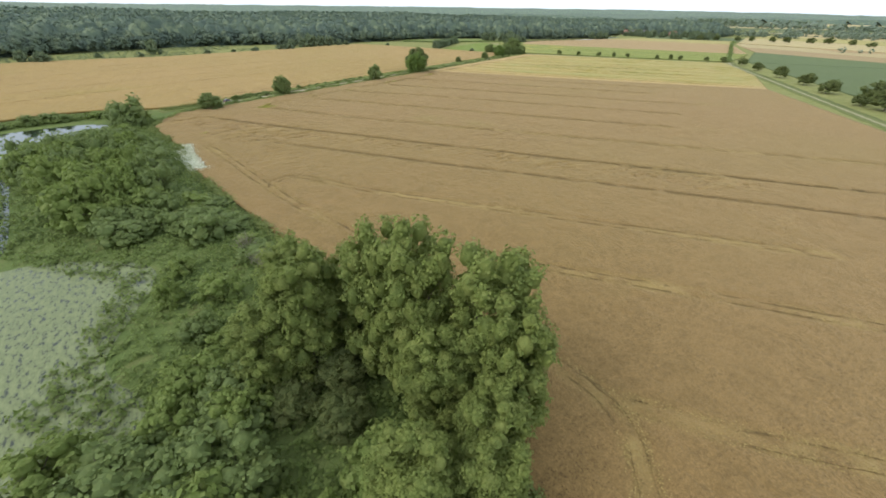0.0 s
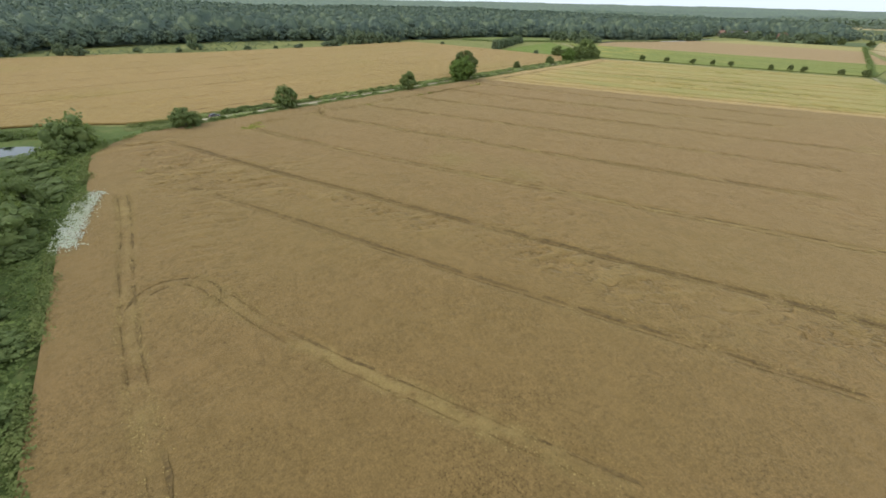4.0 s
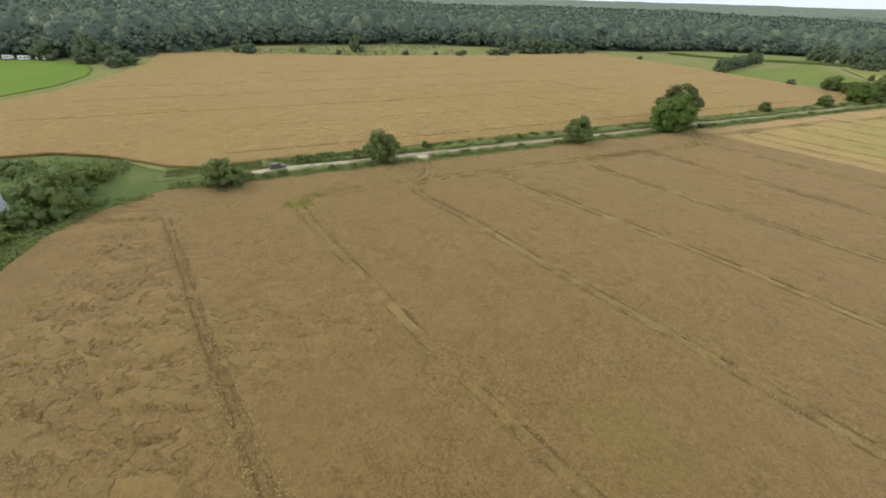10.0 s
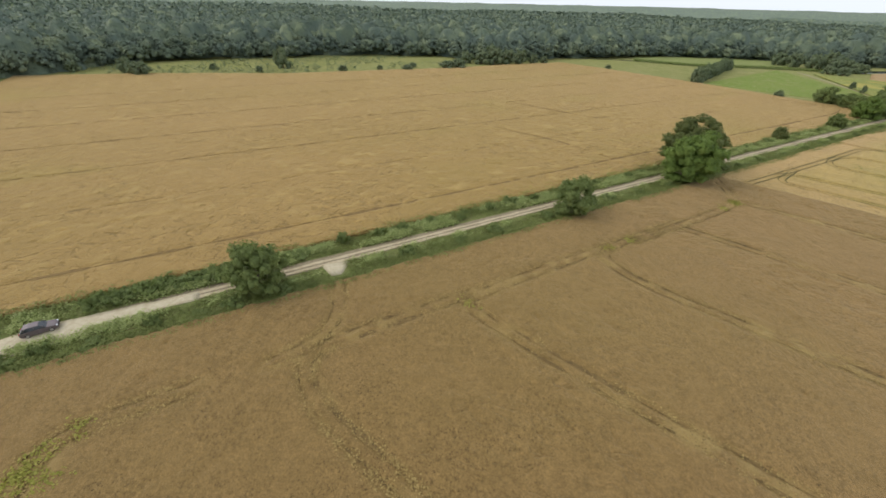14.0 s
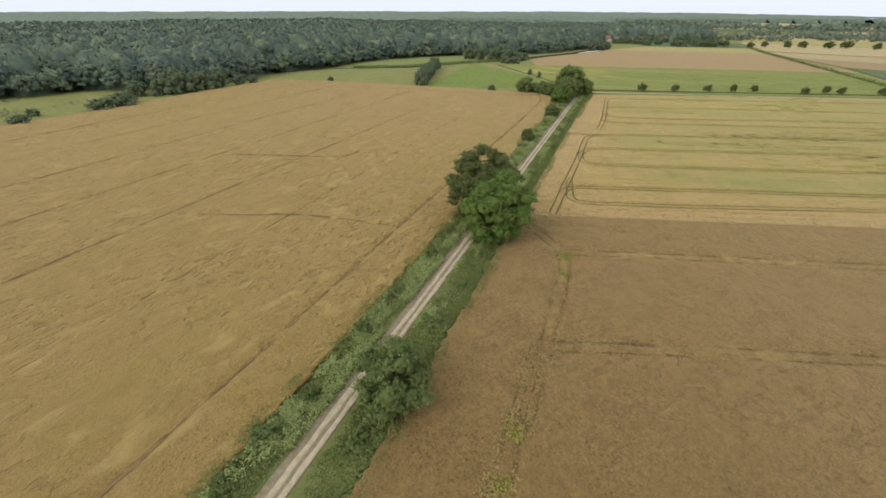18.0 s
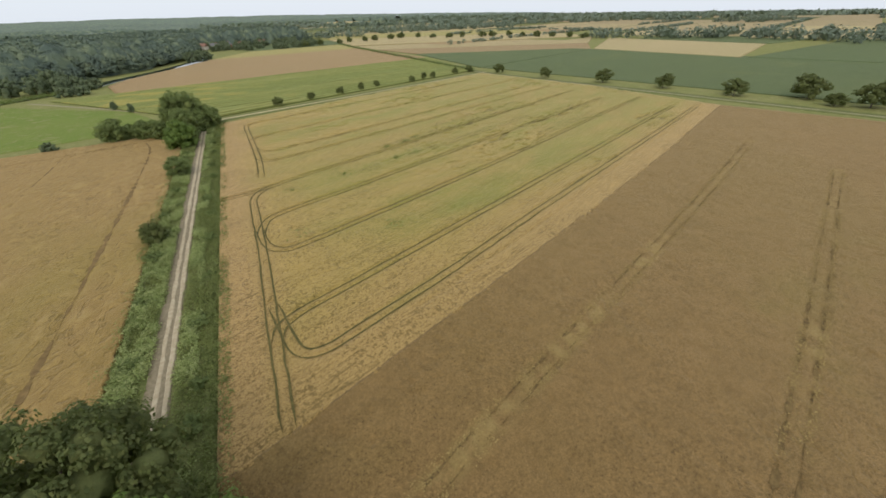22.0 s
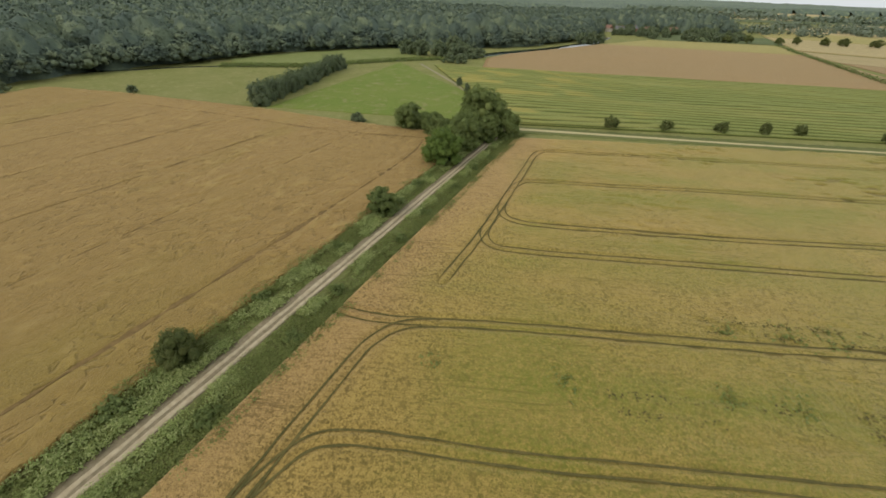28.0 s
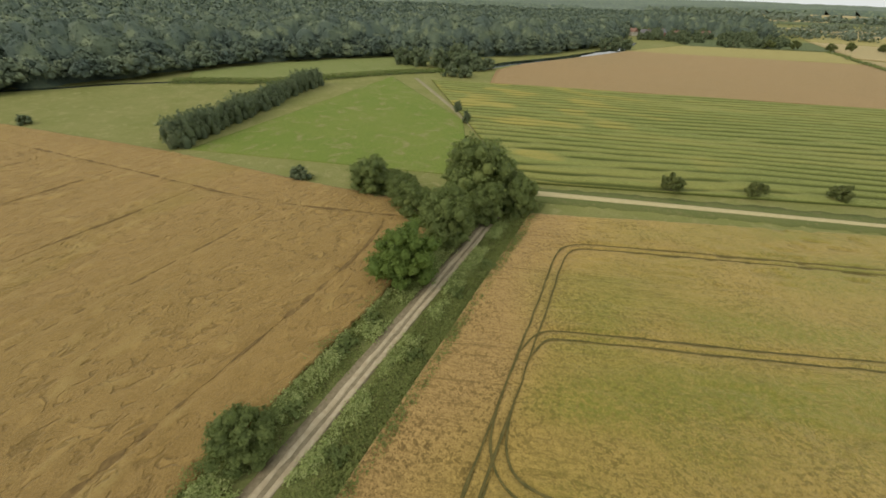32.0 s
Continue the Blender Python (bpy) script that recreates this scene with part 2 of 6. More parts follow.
M_PALE = crop_material("pale_yellow_crop", (0.33, 0.28, 0.1), (0.28, 0.24, 0.085), (0.25, 0.24, 0.08), (0.2, 0.17, 0.07), 19, 0.12, (0.3, 2.0), fuzz=0.1)
M_GROUND = grass_material("rough_grass", (0.218, 0.224, 0.07), (0.252, 0.245, 0.086), (0.34, 0.305, 0.135), 2.0)
M_VERGE = grass_material("verge_grass", (0.14, 0.16, 0.052), (0.165, 0.175, 0.06), (0.22, 0.2, 0.085), 4.0)
M_BANK = grass_material("bank_grass", (0.112, 0.148, 0.044), (0.14, 0.172, 0.052), (0.185, 0.19, 0.068), 2.0)
M_MEADOW = grass_material("mown_meadow", (0.172, 0.226, 0.046), (0.195, 0.236, 0.054), (0.31, 0.265, 0.125), 1.2)
M_PASTURE = grass_material("pale_pasture", (0.205, 0.235, 0.075), (0.225, 0.25, 0.085), (0.27, 0.265, 0.12), 1.5)
M_LUSH = grass_material("lush_green_grass", (0.15, 0.23, 0.033), (0.17, 0.25, 0.04), (0.16, 0.215, 0.04), 1.0)
M_TROD_B = plain_material("trodden_wheat", (0.1, 0.064, 0.023), (0.215, 0.14, 0.05), 1.3, 0.95, 0.8, 0.15, world_space=True)
M_BENT = plain_material("bent_wheat_straw", (0.26, 0.18, 0.06), (0.4, 0.29, 0.105), 1.5, 0.95, 0.8, 0.15, world_space=True)
M_RANK = leaf_material("yellow_green_weeds", (0.4, 0.38, 0.075), (0.31, 0.31, 0.06), (0.5, 0.46, 0.12))
M_TROD_Y = plain_material("trodden_barley", (0.082, 0.074, 0.022), (0.148, 0.117, 0.037), 0.8, 0.95, 0.6, 0.1, world_space=True)
M_TROD_A = plain_material("trodden_lodged_wheat", (0.135, 0.085, 0.03), (0.235, 0.15, 0.054), 1.0, 0.95, 0.6, 0.1, world_space=True)
M_GRAVEL = plain_material("pale_gravel", (0.4, 0.335, 0.22), (0.5, 0.435, 0.305), 1.3, 0.95, 0.4, 0.06, world_space=True)
M_RUT = plain_material("worn_wheel_rut", (0.365, 0.29, 0.18), (0.475, 0.395, 0.265), 1.1, 0.95, 0.4, 0.06, world_space=True)
M_ROAD = plain_material("yellowish_road_gravel", (0.42, 0.345, 0.17), (0.51, 0.43, 0.24), 1.1, 0.95, 0.4, 0.06, world_space=True)
M_CENTRE = plain_material("bare_track_earth", (0.18, 0.145, 0.085), (0.275, 0.222, 0.14), 1.6, 0.95, 0.5, 0.08, world_space=True)
M_DUST = plain_material("dusty_lane", (0.22, 0.2, 0.1), (0.31, 0.27, 0.155), 0.4, 0.95, 0.4, 0.06, world_space=True)
M_BARK = plain_material("grey_brown_bark", (0.09, 0.07, 0.05), (0.17, 0.14, 0.1), 3.0, 0.9, 0.6, 0.05)
M_TWIG = plain_material("grey_dead_twigs", (0.18, 0.165, 0.1), (0.28, 0.26, 0.17), 4.0, 0.9)
M_OAK = leaf_material("oak_leaves", (0.204, 0.253, 0.083), (0.150, 0.193, 0.063), (0.282, 0.325, 0.103))
M_ASH = leaf_material("fresh_green_leaves", (0.172, 0.248, 0.055), (0.129, 0.193, 0.044), (0.237, 0.311, 0.073))
M_DARK = leaf_material("dark_leaves", (0.155, 0.178, 0.058), (0.116, 0.141, 0.047), (0.215, 0.222, 0.074))
M_POPLAR = leaf_material("poplar_leaves", (0.245, 0.285, 0.07), (0.178, 0.218, 0.057), (0.345, 0.365, 0.105))
M_WILLOW = leaf_material("willow_leaves", (0.232, 0.288, 0.072), (0.17, 0.22, 0.054), (0.315, 0.355, 0.108))
k = Nodes("forest_leaves")
stand = k.noise(k.place(), 0.045, 3, 0.6, 0.4)
crown_tone = k.noise(k.place(), 0.1, 2, 0.5, 0.3)
sprig = k.noise(k.place(), 1.1, 4, 0.7)
# Forest greens are shifted to blue-grey, so the haze lies in the colour.
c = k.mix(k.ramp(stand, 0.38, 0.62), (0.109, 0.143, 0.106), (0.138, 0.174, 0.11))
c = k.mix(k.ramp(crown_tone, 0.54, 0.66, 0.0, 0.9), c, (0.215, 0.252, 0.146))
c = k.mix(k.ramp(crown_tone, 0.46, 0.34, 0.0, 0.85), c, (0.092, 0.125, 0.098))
c = k.mix(k.ramp(sprig, 0.4, 0.65, 0.0, 0.5), k.mix(1.0, c, (0.86, 0.86, 0.88), "MULTIPLY"), k.mix(1.0, c, (1.15, 1.15, 1.12), "MULTIPLY"))
leaf_tone = k.n.new("ShaderNodeNewGeometry").outputs["Random Per Island"]
c = k.mix(k.ramp(leaf_tone, 0.5, 1.0, 0.0, 0.45), c, k.mix(1.0, c, (1.28, 1.28, 1.22), "MULTIPLY"))
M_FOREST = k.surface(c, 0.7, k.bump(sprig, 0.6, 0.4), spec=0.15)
# Distance haze is painted into these leaf colours: paler and greyer.
M_HAZED_WOOD = leaf_material("hazed_far_wood_leaves", (0.18, 0.218, 0.155), (0.15, 0.188, 0.142), (0.225, 0.258, 0.172), 0.2)
M_HEDGE = leaf_material("grey_green_leaves", (0.168, 0.207, 0.109), (0.129, 0.165, 0.092), (0.230, 0.263, 0.138))
M_WEED = leaf_material("nettle_leaves", (0.235, 0.27, 0.08), (0.175, 0.21, 0.06), (0.345, 0.355, 0.12))
M_PARSNIP = leaf_material("pale_weed_leaves", (0.42, 0.47, 0.17), (0.31, 0.38, 0.12), (0.64, 0.65, 0.3))
M_UMBEL = leaf_material("white_umbels", (0.74, 0.73, 0.58), (0.6, 0.62, 0.42), (0.82, 0.8, 0.68), 0.1)
M_REED = leaf_material("reed_blades", (0.188, 0.24, 0.066), (0.146, 0.192, 0.05), (0.26, 0.292, 0.09))


# ---- mesh helpers ----
rng = np.random.default_rng(7)


def hashed(ix, iy, seed):
    h = (ix.astype(np.int64) * 374761393 + iy.astype(np.int64) * 668265263 + seed * 1442695041) & 0xFFFFFFFF
    h = ((h ^ (h >> 13)) * 1274126177) & 0xFFFFFFFF
    return ((h ^ (h >> 16)) & 0xFFFF) / 65535.0


def soft_noise(x, y, seed=0):
    """Smooth value noise from 0 to 1 with cells of one metre."""
    ix, iy = np.floor(x), np.floor(y)
    fx, fy = x - ix, y - iy
    fx, fy = fx * fx * (3 - 2 * fx), fy * fy * (3 - 2 * fy)
    a, b = hashed(ix, iy, seed), hashed(ix + 1, iy, seed)
    c, d = hashed(ix, iy + 1, seed), hashed(ix + 1, iy + 1, seed)
    return (a + (b - a) * fx) * (1 - fy) + (c + (d - c) * fx) * fy


def mesh_of(name, verts, faces, *mats, index=None, smooth=False):
    """A mesh from an array of corners and an array of equal-sided faces."""
    verts, faces = np.asarray(verts, np.float32), np.asarray(faces, np.int32)
    me = bpy.data.meshes.new(name)
    n, k = faces.shape
    me.vertices.add(len(verts))
    me.vertices.foreach_set("co", verts.ravel())
    me.loops.add(n * k)
    me.loops.foreach_set("vertex_index", faces.ravel())
    me.polygons.add(n)
    me.polygons.foreach_set("loop_start", np.arange(0, n * k, k, dtype=np.int32))
    for m in mats:
        me.materials.append(m)
    if index is not None:
        me.polygons.foreach_set("material_index", np.asarray(index, np.int32))
    me.update(calc_edges=True)
    if smooth:
        me.polygons.foreach_set("use_smooth", np.ones(n, bool))
    return me


def part(name, mesh, parent, label=""):
    ob = new(name, mesh)
    ob.parent = parent
    return tagged(ob, label)


def bm_mesh(name, bm, *mats):
    me = bpy.data.meshes.new(name)
    bm.to_mesh(me)
    bm.free()
    for m in mats:
        me.materials.append(m)
    return me


def along(points, n):
    """n places at even steps along a polyline."""
    p = np.asarray(points, float)
    d = np.r_[0, np.cumsum(np.hypot(*np.diff(p, axis=0).T))]
    s = np.asarray(n) * d[-1] if np.ndim(n) else np.linspace(0, d[-1], n)
    return np.c_[np.interp(s, d, p[:, 0]), np.interp(s, d, p[:, 1])]


def steps(length, fine, reach, growth):
    """Places from 0 to 1 that are a fine step apart as far as reach and then grow wider."""
    s, at, d = [0.0], 0.0, fine
    while at < length:
        d = d if at < reach else d * growth
        at += d
        s.append(at)
    return np.array(s) / s[-1]


def patch(bottom, top, left, right, us, vs):
    """A sheet of places between four border lines; bottom and top run from left to right, left and right from bottom to top."""
    B, T, L, R = along(bottom, us), along(top, us), along(left, vs), along(right, vs)
    u, v = us[None, :, None], vs[:, None, None]
    c = lambda a: a[None, None, :]
    return (B[None] * (1 - v) + T[None] * v + L[:, None] * (1 - u) + R[:, None] * u
            - (c(B[0]) * (1 - u) * (1 - v) + c(B[-1]) * u * (1 - v) + c(T[0]) * (1 - u) * v + c(T[-1]) * u * v))


def sheet_object(name, P, z, mat, label, category="field", kind="structure", smooth=True, **fields):
    """A sheet of crop or grass over the places P at the heights z, with its sides going down to the soil."""
    nv, nu = z.shape
    z = z.copy()
    grid = np.dstack([P, z]).reshape(-1, 3)
    i = np.arange(nv * nu).reshape(nv, nu)
    faces = np.stack([i[:-1, :-1], i[:-1, 1:], i[1:, 1:], i[1:, :-1]], -1).reshape(-1, 4)
    ring = np.r_[i[0, :], i[1:, -1], i[-1, -2::-1], i[-2:0:-1, 0]]
    low = grid[ring].copy()
    low[:, 2] = -0.05
    j = len(grid) + np.arange(len(ring))
    skirt = np.stack([ring, j, np.roll(j, -1), np.roll(ring, -1)], -1)
    me = mesh_of(name, np.r_[grid, low], np.r_[faces, skirt], mat, smooth=smooth)
    for key, value in fields.items():
        me.attributes.new(key, "FLOAT", "POINT").data.foreach_set("value", np.r_[value.ravel(), value.ravel()[ring]].astype(np.float32))
    return tagged(new(name, me), label, category, kind=kind)


def trough(x, y, lines, gauge=1.0, width=0.5):
    """How far the crop is pressed down, from 0 to 1, along pairs of wheel tracks that follow the lines, and how near a place is to one of the lines."""
    deep, halo = np.zeros_like(x), np.zeros_like(x)
    for line in lines:
        p = np.asarray(line, float)
        lo, hi = p.min(0) - 3, p.max(0) + 3
        near = (x > lo[0]) & (x < hi[0]) & (y > lo[1]) & (y < hi[1])
        if not near.any():
            continue
        px, py = x[near], y[near]
        best = np.full(px.shape, 1e9)
        for (ax, ay), (bx, by) in zip(p[:-1], p[1:]):
            dx, dy = bx - ax, by - ay
            t = np.clip(((px - ax) * dx + (py - ay) * dy) / (dx * dx + dy * dy), 0, 1)
            best = np.minimum(best, np.hypot(px - ax - t * dx, py - ay - t * dy))
        deep[near] = np.maximum(deep[near], np.exp(-((best - gauge) / width) ** 2))
        halo[near] = np.maximum(halo[near], np.exp(-(best / (gauge + 0.7)) ** 4))
    return deep, halo


def wheel_tracks(field, lines, gauge, width, z, mat, label, seed, ragged=0.5, faint=1.0, strength=()):
    """Two trodden strips beside each line, one mesh, as a part of the field; faint: the second strip's width; strength: how clear each line is."""
    pieces = []
    for m, line in enumerate(lines):
        p = np.asarray(line, float)
        length = np.hypot(*np.diff(p, axis=0).T).sum()
        n = max(4, int(length / 0.7))
        c = along(p, n)
        d = np.gradient(c, axis=0)
        d /= np.hypot(d[:, 0], d[:, 1])[:, None]
        side = np.c_[-d[:, 1], d[:, 0]]
        for sgn in (-1, 1) if gauge else (1,):
            k_ = np.arange(n) * 0.7
            w = width * (1.0 if sgn > 0 else faint) * np.clip(1 - ragged + 2 * ragged * soft_noise(k_ * 0.16, k_ * 0 + m * 3 + sgn, seed) * (0.5 + soft_noise(k_ * 1.3, k_ * 0 + m, seed + 1)), 0.05, 1.5) / 2
            w *= np.clip(np.minimum(np.arange(n), np.arange(n)[::-1]) / 4, 0, 1) * (strength[m] if m < len(strength) else 1.0)
            if ragged > 0.6:
                w *= np.clip(2.6 * soft_noise(k_ * 0.55, k_ * 0 + m * 7 + sgn, seed + 3) - 0.35, 0.0, 1.2)
            shift = gauge * sgn + 0.22 * (soft_noise(k_ * 0.35, k_ * 0 + m * 5 + sgn, seed + 2) - 0.5)
            mid = c + side * shift[:, None]
            rows = np.stack([mid + side * w[:, None], mid, mid - side * w[:, None]], 1)
            v = np.concatenate([rows, np.full((n, 3, 1), z)], 2)
            v[:, 1, 2] -= 0.05
            i_ = np.arange(n * 3).reshape(n, 3)
            f = np.stack([i_[:-1, :-1], i_[1:, :-1], i_[1:, 1:], i_[:-1, 1:]], -1).reshape(-1, 4)
            pieces.append((v.reshape(-1, 3), f))
    v, f = join(pieces)
    return tagged(part("wheel_tracks", mesh_of("wheel_tracks", v, f, mat), field, label), kind="stuff")


def bowed(points, n=6):
    """Rounds the corners of a polyline."""
    p = np.asarray(points, float)
    for _ in range(3):
        q = [p[0]]
        for a, b in zip(p[:-1], p[1:]):
            q += [a * 0.75 + b * 0.25, a * 0.25 + b * 0.75]
        p = np.array(q + [p[-1]])
    return p


# ---- leaves and trees ----
def leaf_quads(at, out, size, r):
    """Small leaf sprays at the places, facing roughly outwards."""
    n = len(at)
    out = out + r.normal(0, 0.3, (n, 3))
    out /= np.linalg.norm(out, axis=1)[:, None] + 1e-9
    a = np.cross(out, r.normal(0, 1, (n, 3)))
    a /= np.linalg.norm(a, axis=1)[:, None] + 1e-9
    b = np.cross(out, a)
    s = (size * r.uniform(0.6, 1.3, n))[:, None]
    fold = out * s * 0.25
    v = np.stack([at - a * s, at - b * s * 0.7 - fold, at + a * s, at + b * s * 0.7 - fold], 1).reshape(-1, 3)
    return v, np.arange(4 * n).reshape(n, 4)


def lump():
    """The corners and sides of a rounded lump of 24 faces."""
    v, f, ids = [], [], {}
    for ax in range(3):
        for sgn in (-1, 1):
            for i_ in (-1, 0):
                for j_ in (-1, 0):
                    q = []
                    for di, dj in ((0, 0), (1, 0), (1, 1), (0, 1)) if sgn > 0 else ((0, 0), (0, 1), (1, 1), (1, 0)):
                        p = [0.0, 0.0, 0.0]
                        p[ax], p[(ax + 1) % 3], p[(ax + 2) % 3] = sgn, i_ + di, j_ + dj
                        p = tuple(p)
                        if p not in ids:
                            ids[p] = len(v)
                            v.append(np.array(p) / np.linalg.norm(p))
                        q.append(ids[p])
                    f.append(q)
    return np.array(v), np.array(f)


LUMP_V, LUMP_F = lump()
LUMP_F = LUMP_F[LUMP_V[LUMP_F].mean(1)[:, 2] > -0.55]


def leafy_crown(shape, n_lobes, clumps, sprays, size, r, tall=0.7, droop=0.25, fine=0.24, core=0.72):
    """A crown of boughs round the origin: each bough is a dark core under many small clumps, and each clump a handful of leaf sprays."""
    g = np.arange(n_lobes) + 0.5
    up = 1 - g / n_lobes * 1.62
    a = g * 2.39996 + r.uniform(0, 6)
    flat = np.sqrt(np.clip(1 - up * up, 0, 1))
    d = np.c_[flat * np.cos(a), flat * np.sin(a), up] + r.normal(0, 0.1, (n_lobes, 3))
    k = np.where(r.random(n_lobes) < 0.85, r.uniform(0.6, 0.8, n_lobes), r.uniform(0.15, 0.5, n_lobes))
    c = d * k[:, None] * np.array(shape)
    rad = r.uniform(0.3, 0.46, n_lobes) * min(shape[0], shape[2]) * (24 / n_lobes) ** 0.36
    squash = np.array([1, 1, tall])
    e = r.normal(0, 1, (n_lobes, clumps, 3))
    e /= np.linalg.norm(e, axis=2)[:, :, None]
    e[:, :, 2] = np.where(e[:, :, 2] < -droop, -e[:, :, 2], e[:, :, 2])
    q = c[:, None] + e * (rad[:, None] * r.uniform(0.72, 1.12, (n_lobes, clumps)))[..., None] * squash
    f = r.normal(0, 1, (n_lobes, clumps, sprays, 3))
    f /= np.linalg.norm(f, axis=3)[..., None]
    f[..., 2] = np.abs(f[..., 2]) * 0.8 - 0.12
    at = q[:, :, None] + f * (fine * rad[:, None, None] * r.uniform(0.5, 1.4, (n_lobes, clumps, sprays)) + size * 0.4)[..., None]
    out = f + 0.55 * e[:, :, None] + np.array([0, 0, 0.45])
    leaves = leaf_quads(at.reshape(-1, 3), out.reshape(-1, 3), np.full(at.size // 3, size), r)
    lv = LUMP_V[None] * (core * r.uniform(0.75, 1.1, (n_lobes, len(LUMP_V), 1)) * rad[:, None, None]) * squash + c[:, None]
    lf = LUMP_F[None] + (np.arange(n_lobes) * len(LUMP_V))[:, None, None]
    return join([leaves, (lv.reshape(-1, 3), lf.reshape(-1, 4))])


def tube(points, radii, sides=7):
    """A tapered limb through the points."""
    p, v, f = np.asarray(points, float), [], []
    for i, (c, w) in enumerate(zip(p, radii)):
        ax = p[min(i + 1, len(p) - 1)] - p[max(i - 1, 0)]
        ax /= np.linalg.norm(ax)
        s = np.cross(ax, (0.3, 1, 0.2))
        s /= np.linalg.norm(s)
        q = np.cross(ax, s)
        for k in range(sides):
            a = 2 * math.pi * k / sides
            v.append(c + w * (math.cos(a) * s + math.sin(a) * q))
        if i:
            for k in range(sides):
                f.append(((i - 1) * sides + k, (i - 1) * sides + (k + 1) % sides, i * sides + (k + 1) % sides, i * sides + k))
    return np.array(v), np.array(f)


def join(pieces):
    vs, fs, n = [], [], 0
    for v, f in pieces:
        vs.append(v)
        fs.append(f + n)
        n += len(v)
    return np.concatenate(vs), np.concatenate(fs)


def trunk_mesh(height, girth, reach, r, limbs=5):
    """A leaning tapered trunk that forks into limbs."""
    lean = r.normal(0, 0.25, 2)
    top = np.array([lean[0], lean[1], height * 0.62])
    out = [tube([(0, 0, -0.2), (0, 0, 0.5), top * (1, 1, 0.6), top], [girth * 1.4, girth, girth * 0.75, girth * 0.4])]
    for k in range(limbs):
        a = 2 * math.pi * (k + r.uniform(-0.3, 0.3)) / limbs
        s = top * r.uniform(0.45, 0.9)
        e = s + np.array([math.cos(a) * reach, math.sin(a) * reach, height * r.uniform(0.1, 0.3)])
        m = (s + e) / 2 + np.array([0, 0, height * 0.05])
        out.append(tube([s, m, e], [girth * 0.45, girth * 0.28, girth * 0.08], 5))
    return join(out)


def tree_thing(name, label, mat, height, half, lift, boughs, clumps, sprays, size, seed, tall=0.7, category="tree", group="", girth=None, fine=0.2):
    """A broadleaf tree or bush that stands at the origin: trunk and leafy crown."""
    r = np.random.default_rng(seed)
    root = tagged(new(name), label, category, group)
    girth = girth or height * 0.022
    zc = (height + lift) / 2
    tv, tf = trunk_mesh(height, girth, half * 0.6, r)
    part("trunk", mesh_of("trunk", tv, tf, M_BARK, smooth=True), root)
    cv, cf = leafy_crown((half, half * 0.93, (height - lift) / 2), boughs, clumps, sprays, size, r, tall, fine=fine)
    lo, hi = np.percentile(cv, 0.7, axis=0), np.percentile(cv, 99.3, axis=0)
    cv = (cv - (lo + hi) / 2) / (hi - lo) * np.array([2 * half, 2 * half, height - lift]) + np.array([0, 0, zc])
    part("crown", mesh_of("crown", cv, cf, mat), root)
    return root


# ---- ground, one sheet to the horizon ----
def land(x, y):
    """Height of the land: level round the fields, low hills far off to the north-west, a gentle fall far off to the east."""
    dx, dy = np.asarray(x, float) + 70, np.asarray(y, float) - 300
    az = np.degrees(np.arctan2(dx, dy))
    rise = np.interp(az, [-180, -90, -75, -60, -35, -10, 5, 15, 25, 40, 55, 70, 90, 180], [0, 0, 5, 20, 42, 52, 50, 40, 28, 2, -16, -32, -38, 0])
    k = np.clip((np.hypot(dx, dy) - 1300) / 3000, 0, 1)
    return rise * k * k * (3 - 2 * k)


gx = np.r_[np.arange(-4700, -800, 150), np.arange(-800, 801, 40), np.arange(950, 4800, 150)].astype(float)
gy = np.r_[-2500, -1200, -600, np.arange(-320, 1201, 40), np.arange(1350, 5000, 150)].astype(float)
GX, GY = np.meshgrid(gx, gy)
i = np.arange(GX.size).reshape(GX.shape)
gf = np.stack([i[:-1, :-1], i[:-1, 1:], i[1:, 1:], i[1:, :-1]], -1).reshape(-1, 4)
tagged(new("ground", mesh_of("ground", np.c_[GX.ravel(), GY.ravel(), land(GX, GY).ravel()], gf, M_GROUND, smooth=True)), "rough green grassland under the fields", "ground", kind="structure")

TRACK_X = -197.5


def road_east(y):
    return 5 + (509 - y) * 0.262


# borders of the fields
THICKET = [(-190.5, 78), (-182, 66), (-173, 60), (-159, 57.5), (-139, 54), (-117, 46.5), (-100, 43.5), (-80, 40), (-60, 36.5), (-38, 31), (0, 20), (60, 0), (110, -20), (150, -40)]
SEAM = along([(-190.5, 261), (-137.9, 279.6), (-63.5, 307), (28.7, 344)], 170)
SEAM[1:-1, 1] += 0.35 * (soft_noise(np.arange(168) * 0.9, np.zeros(168), 19) - 0.5)
B_EAST = [(150, -40), (road_east(60) - 5, 60), (road_east(200) - 5, 200), (28.7, 344)]

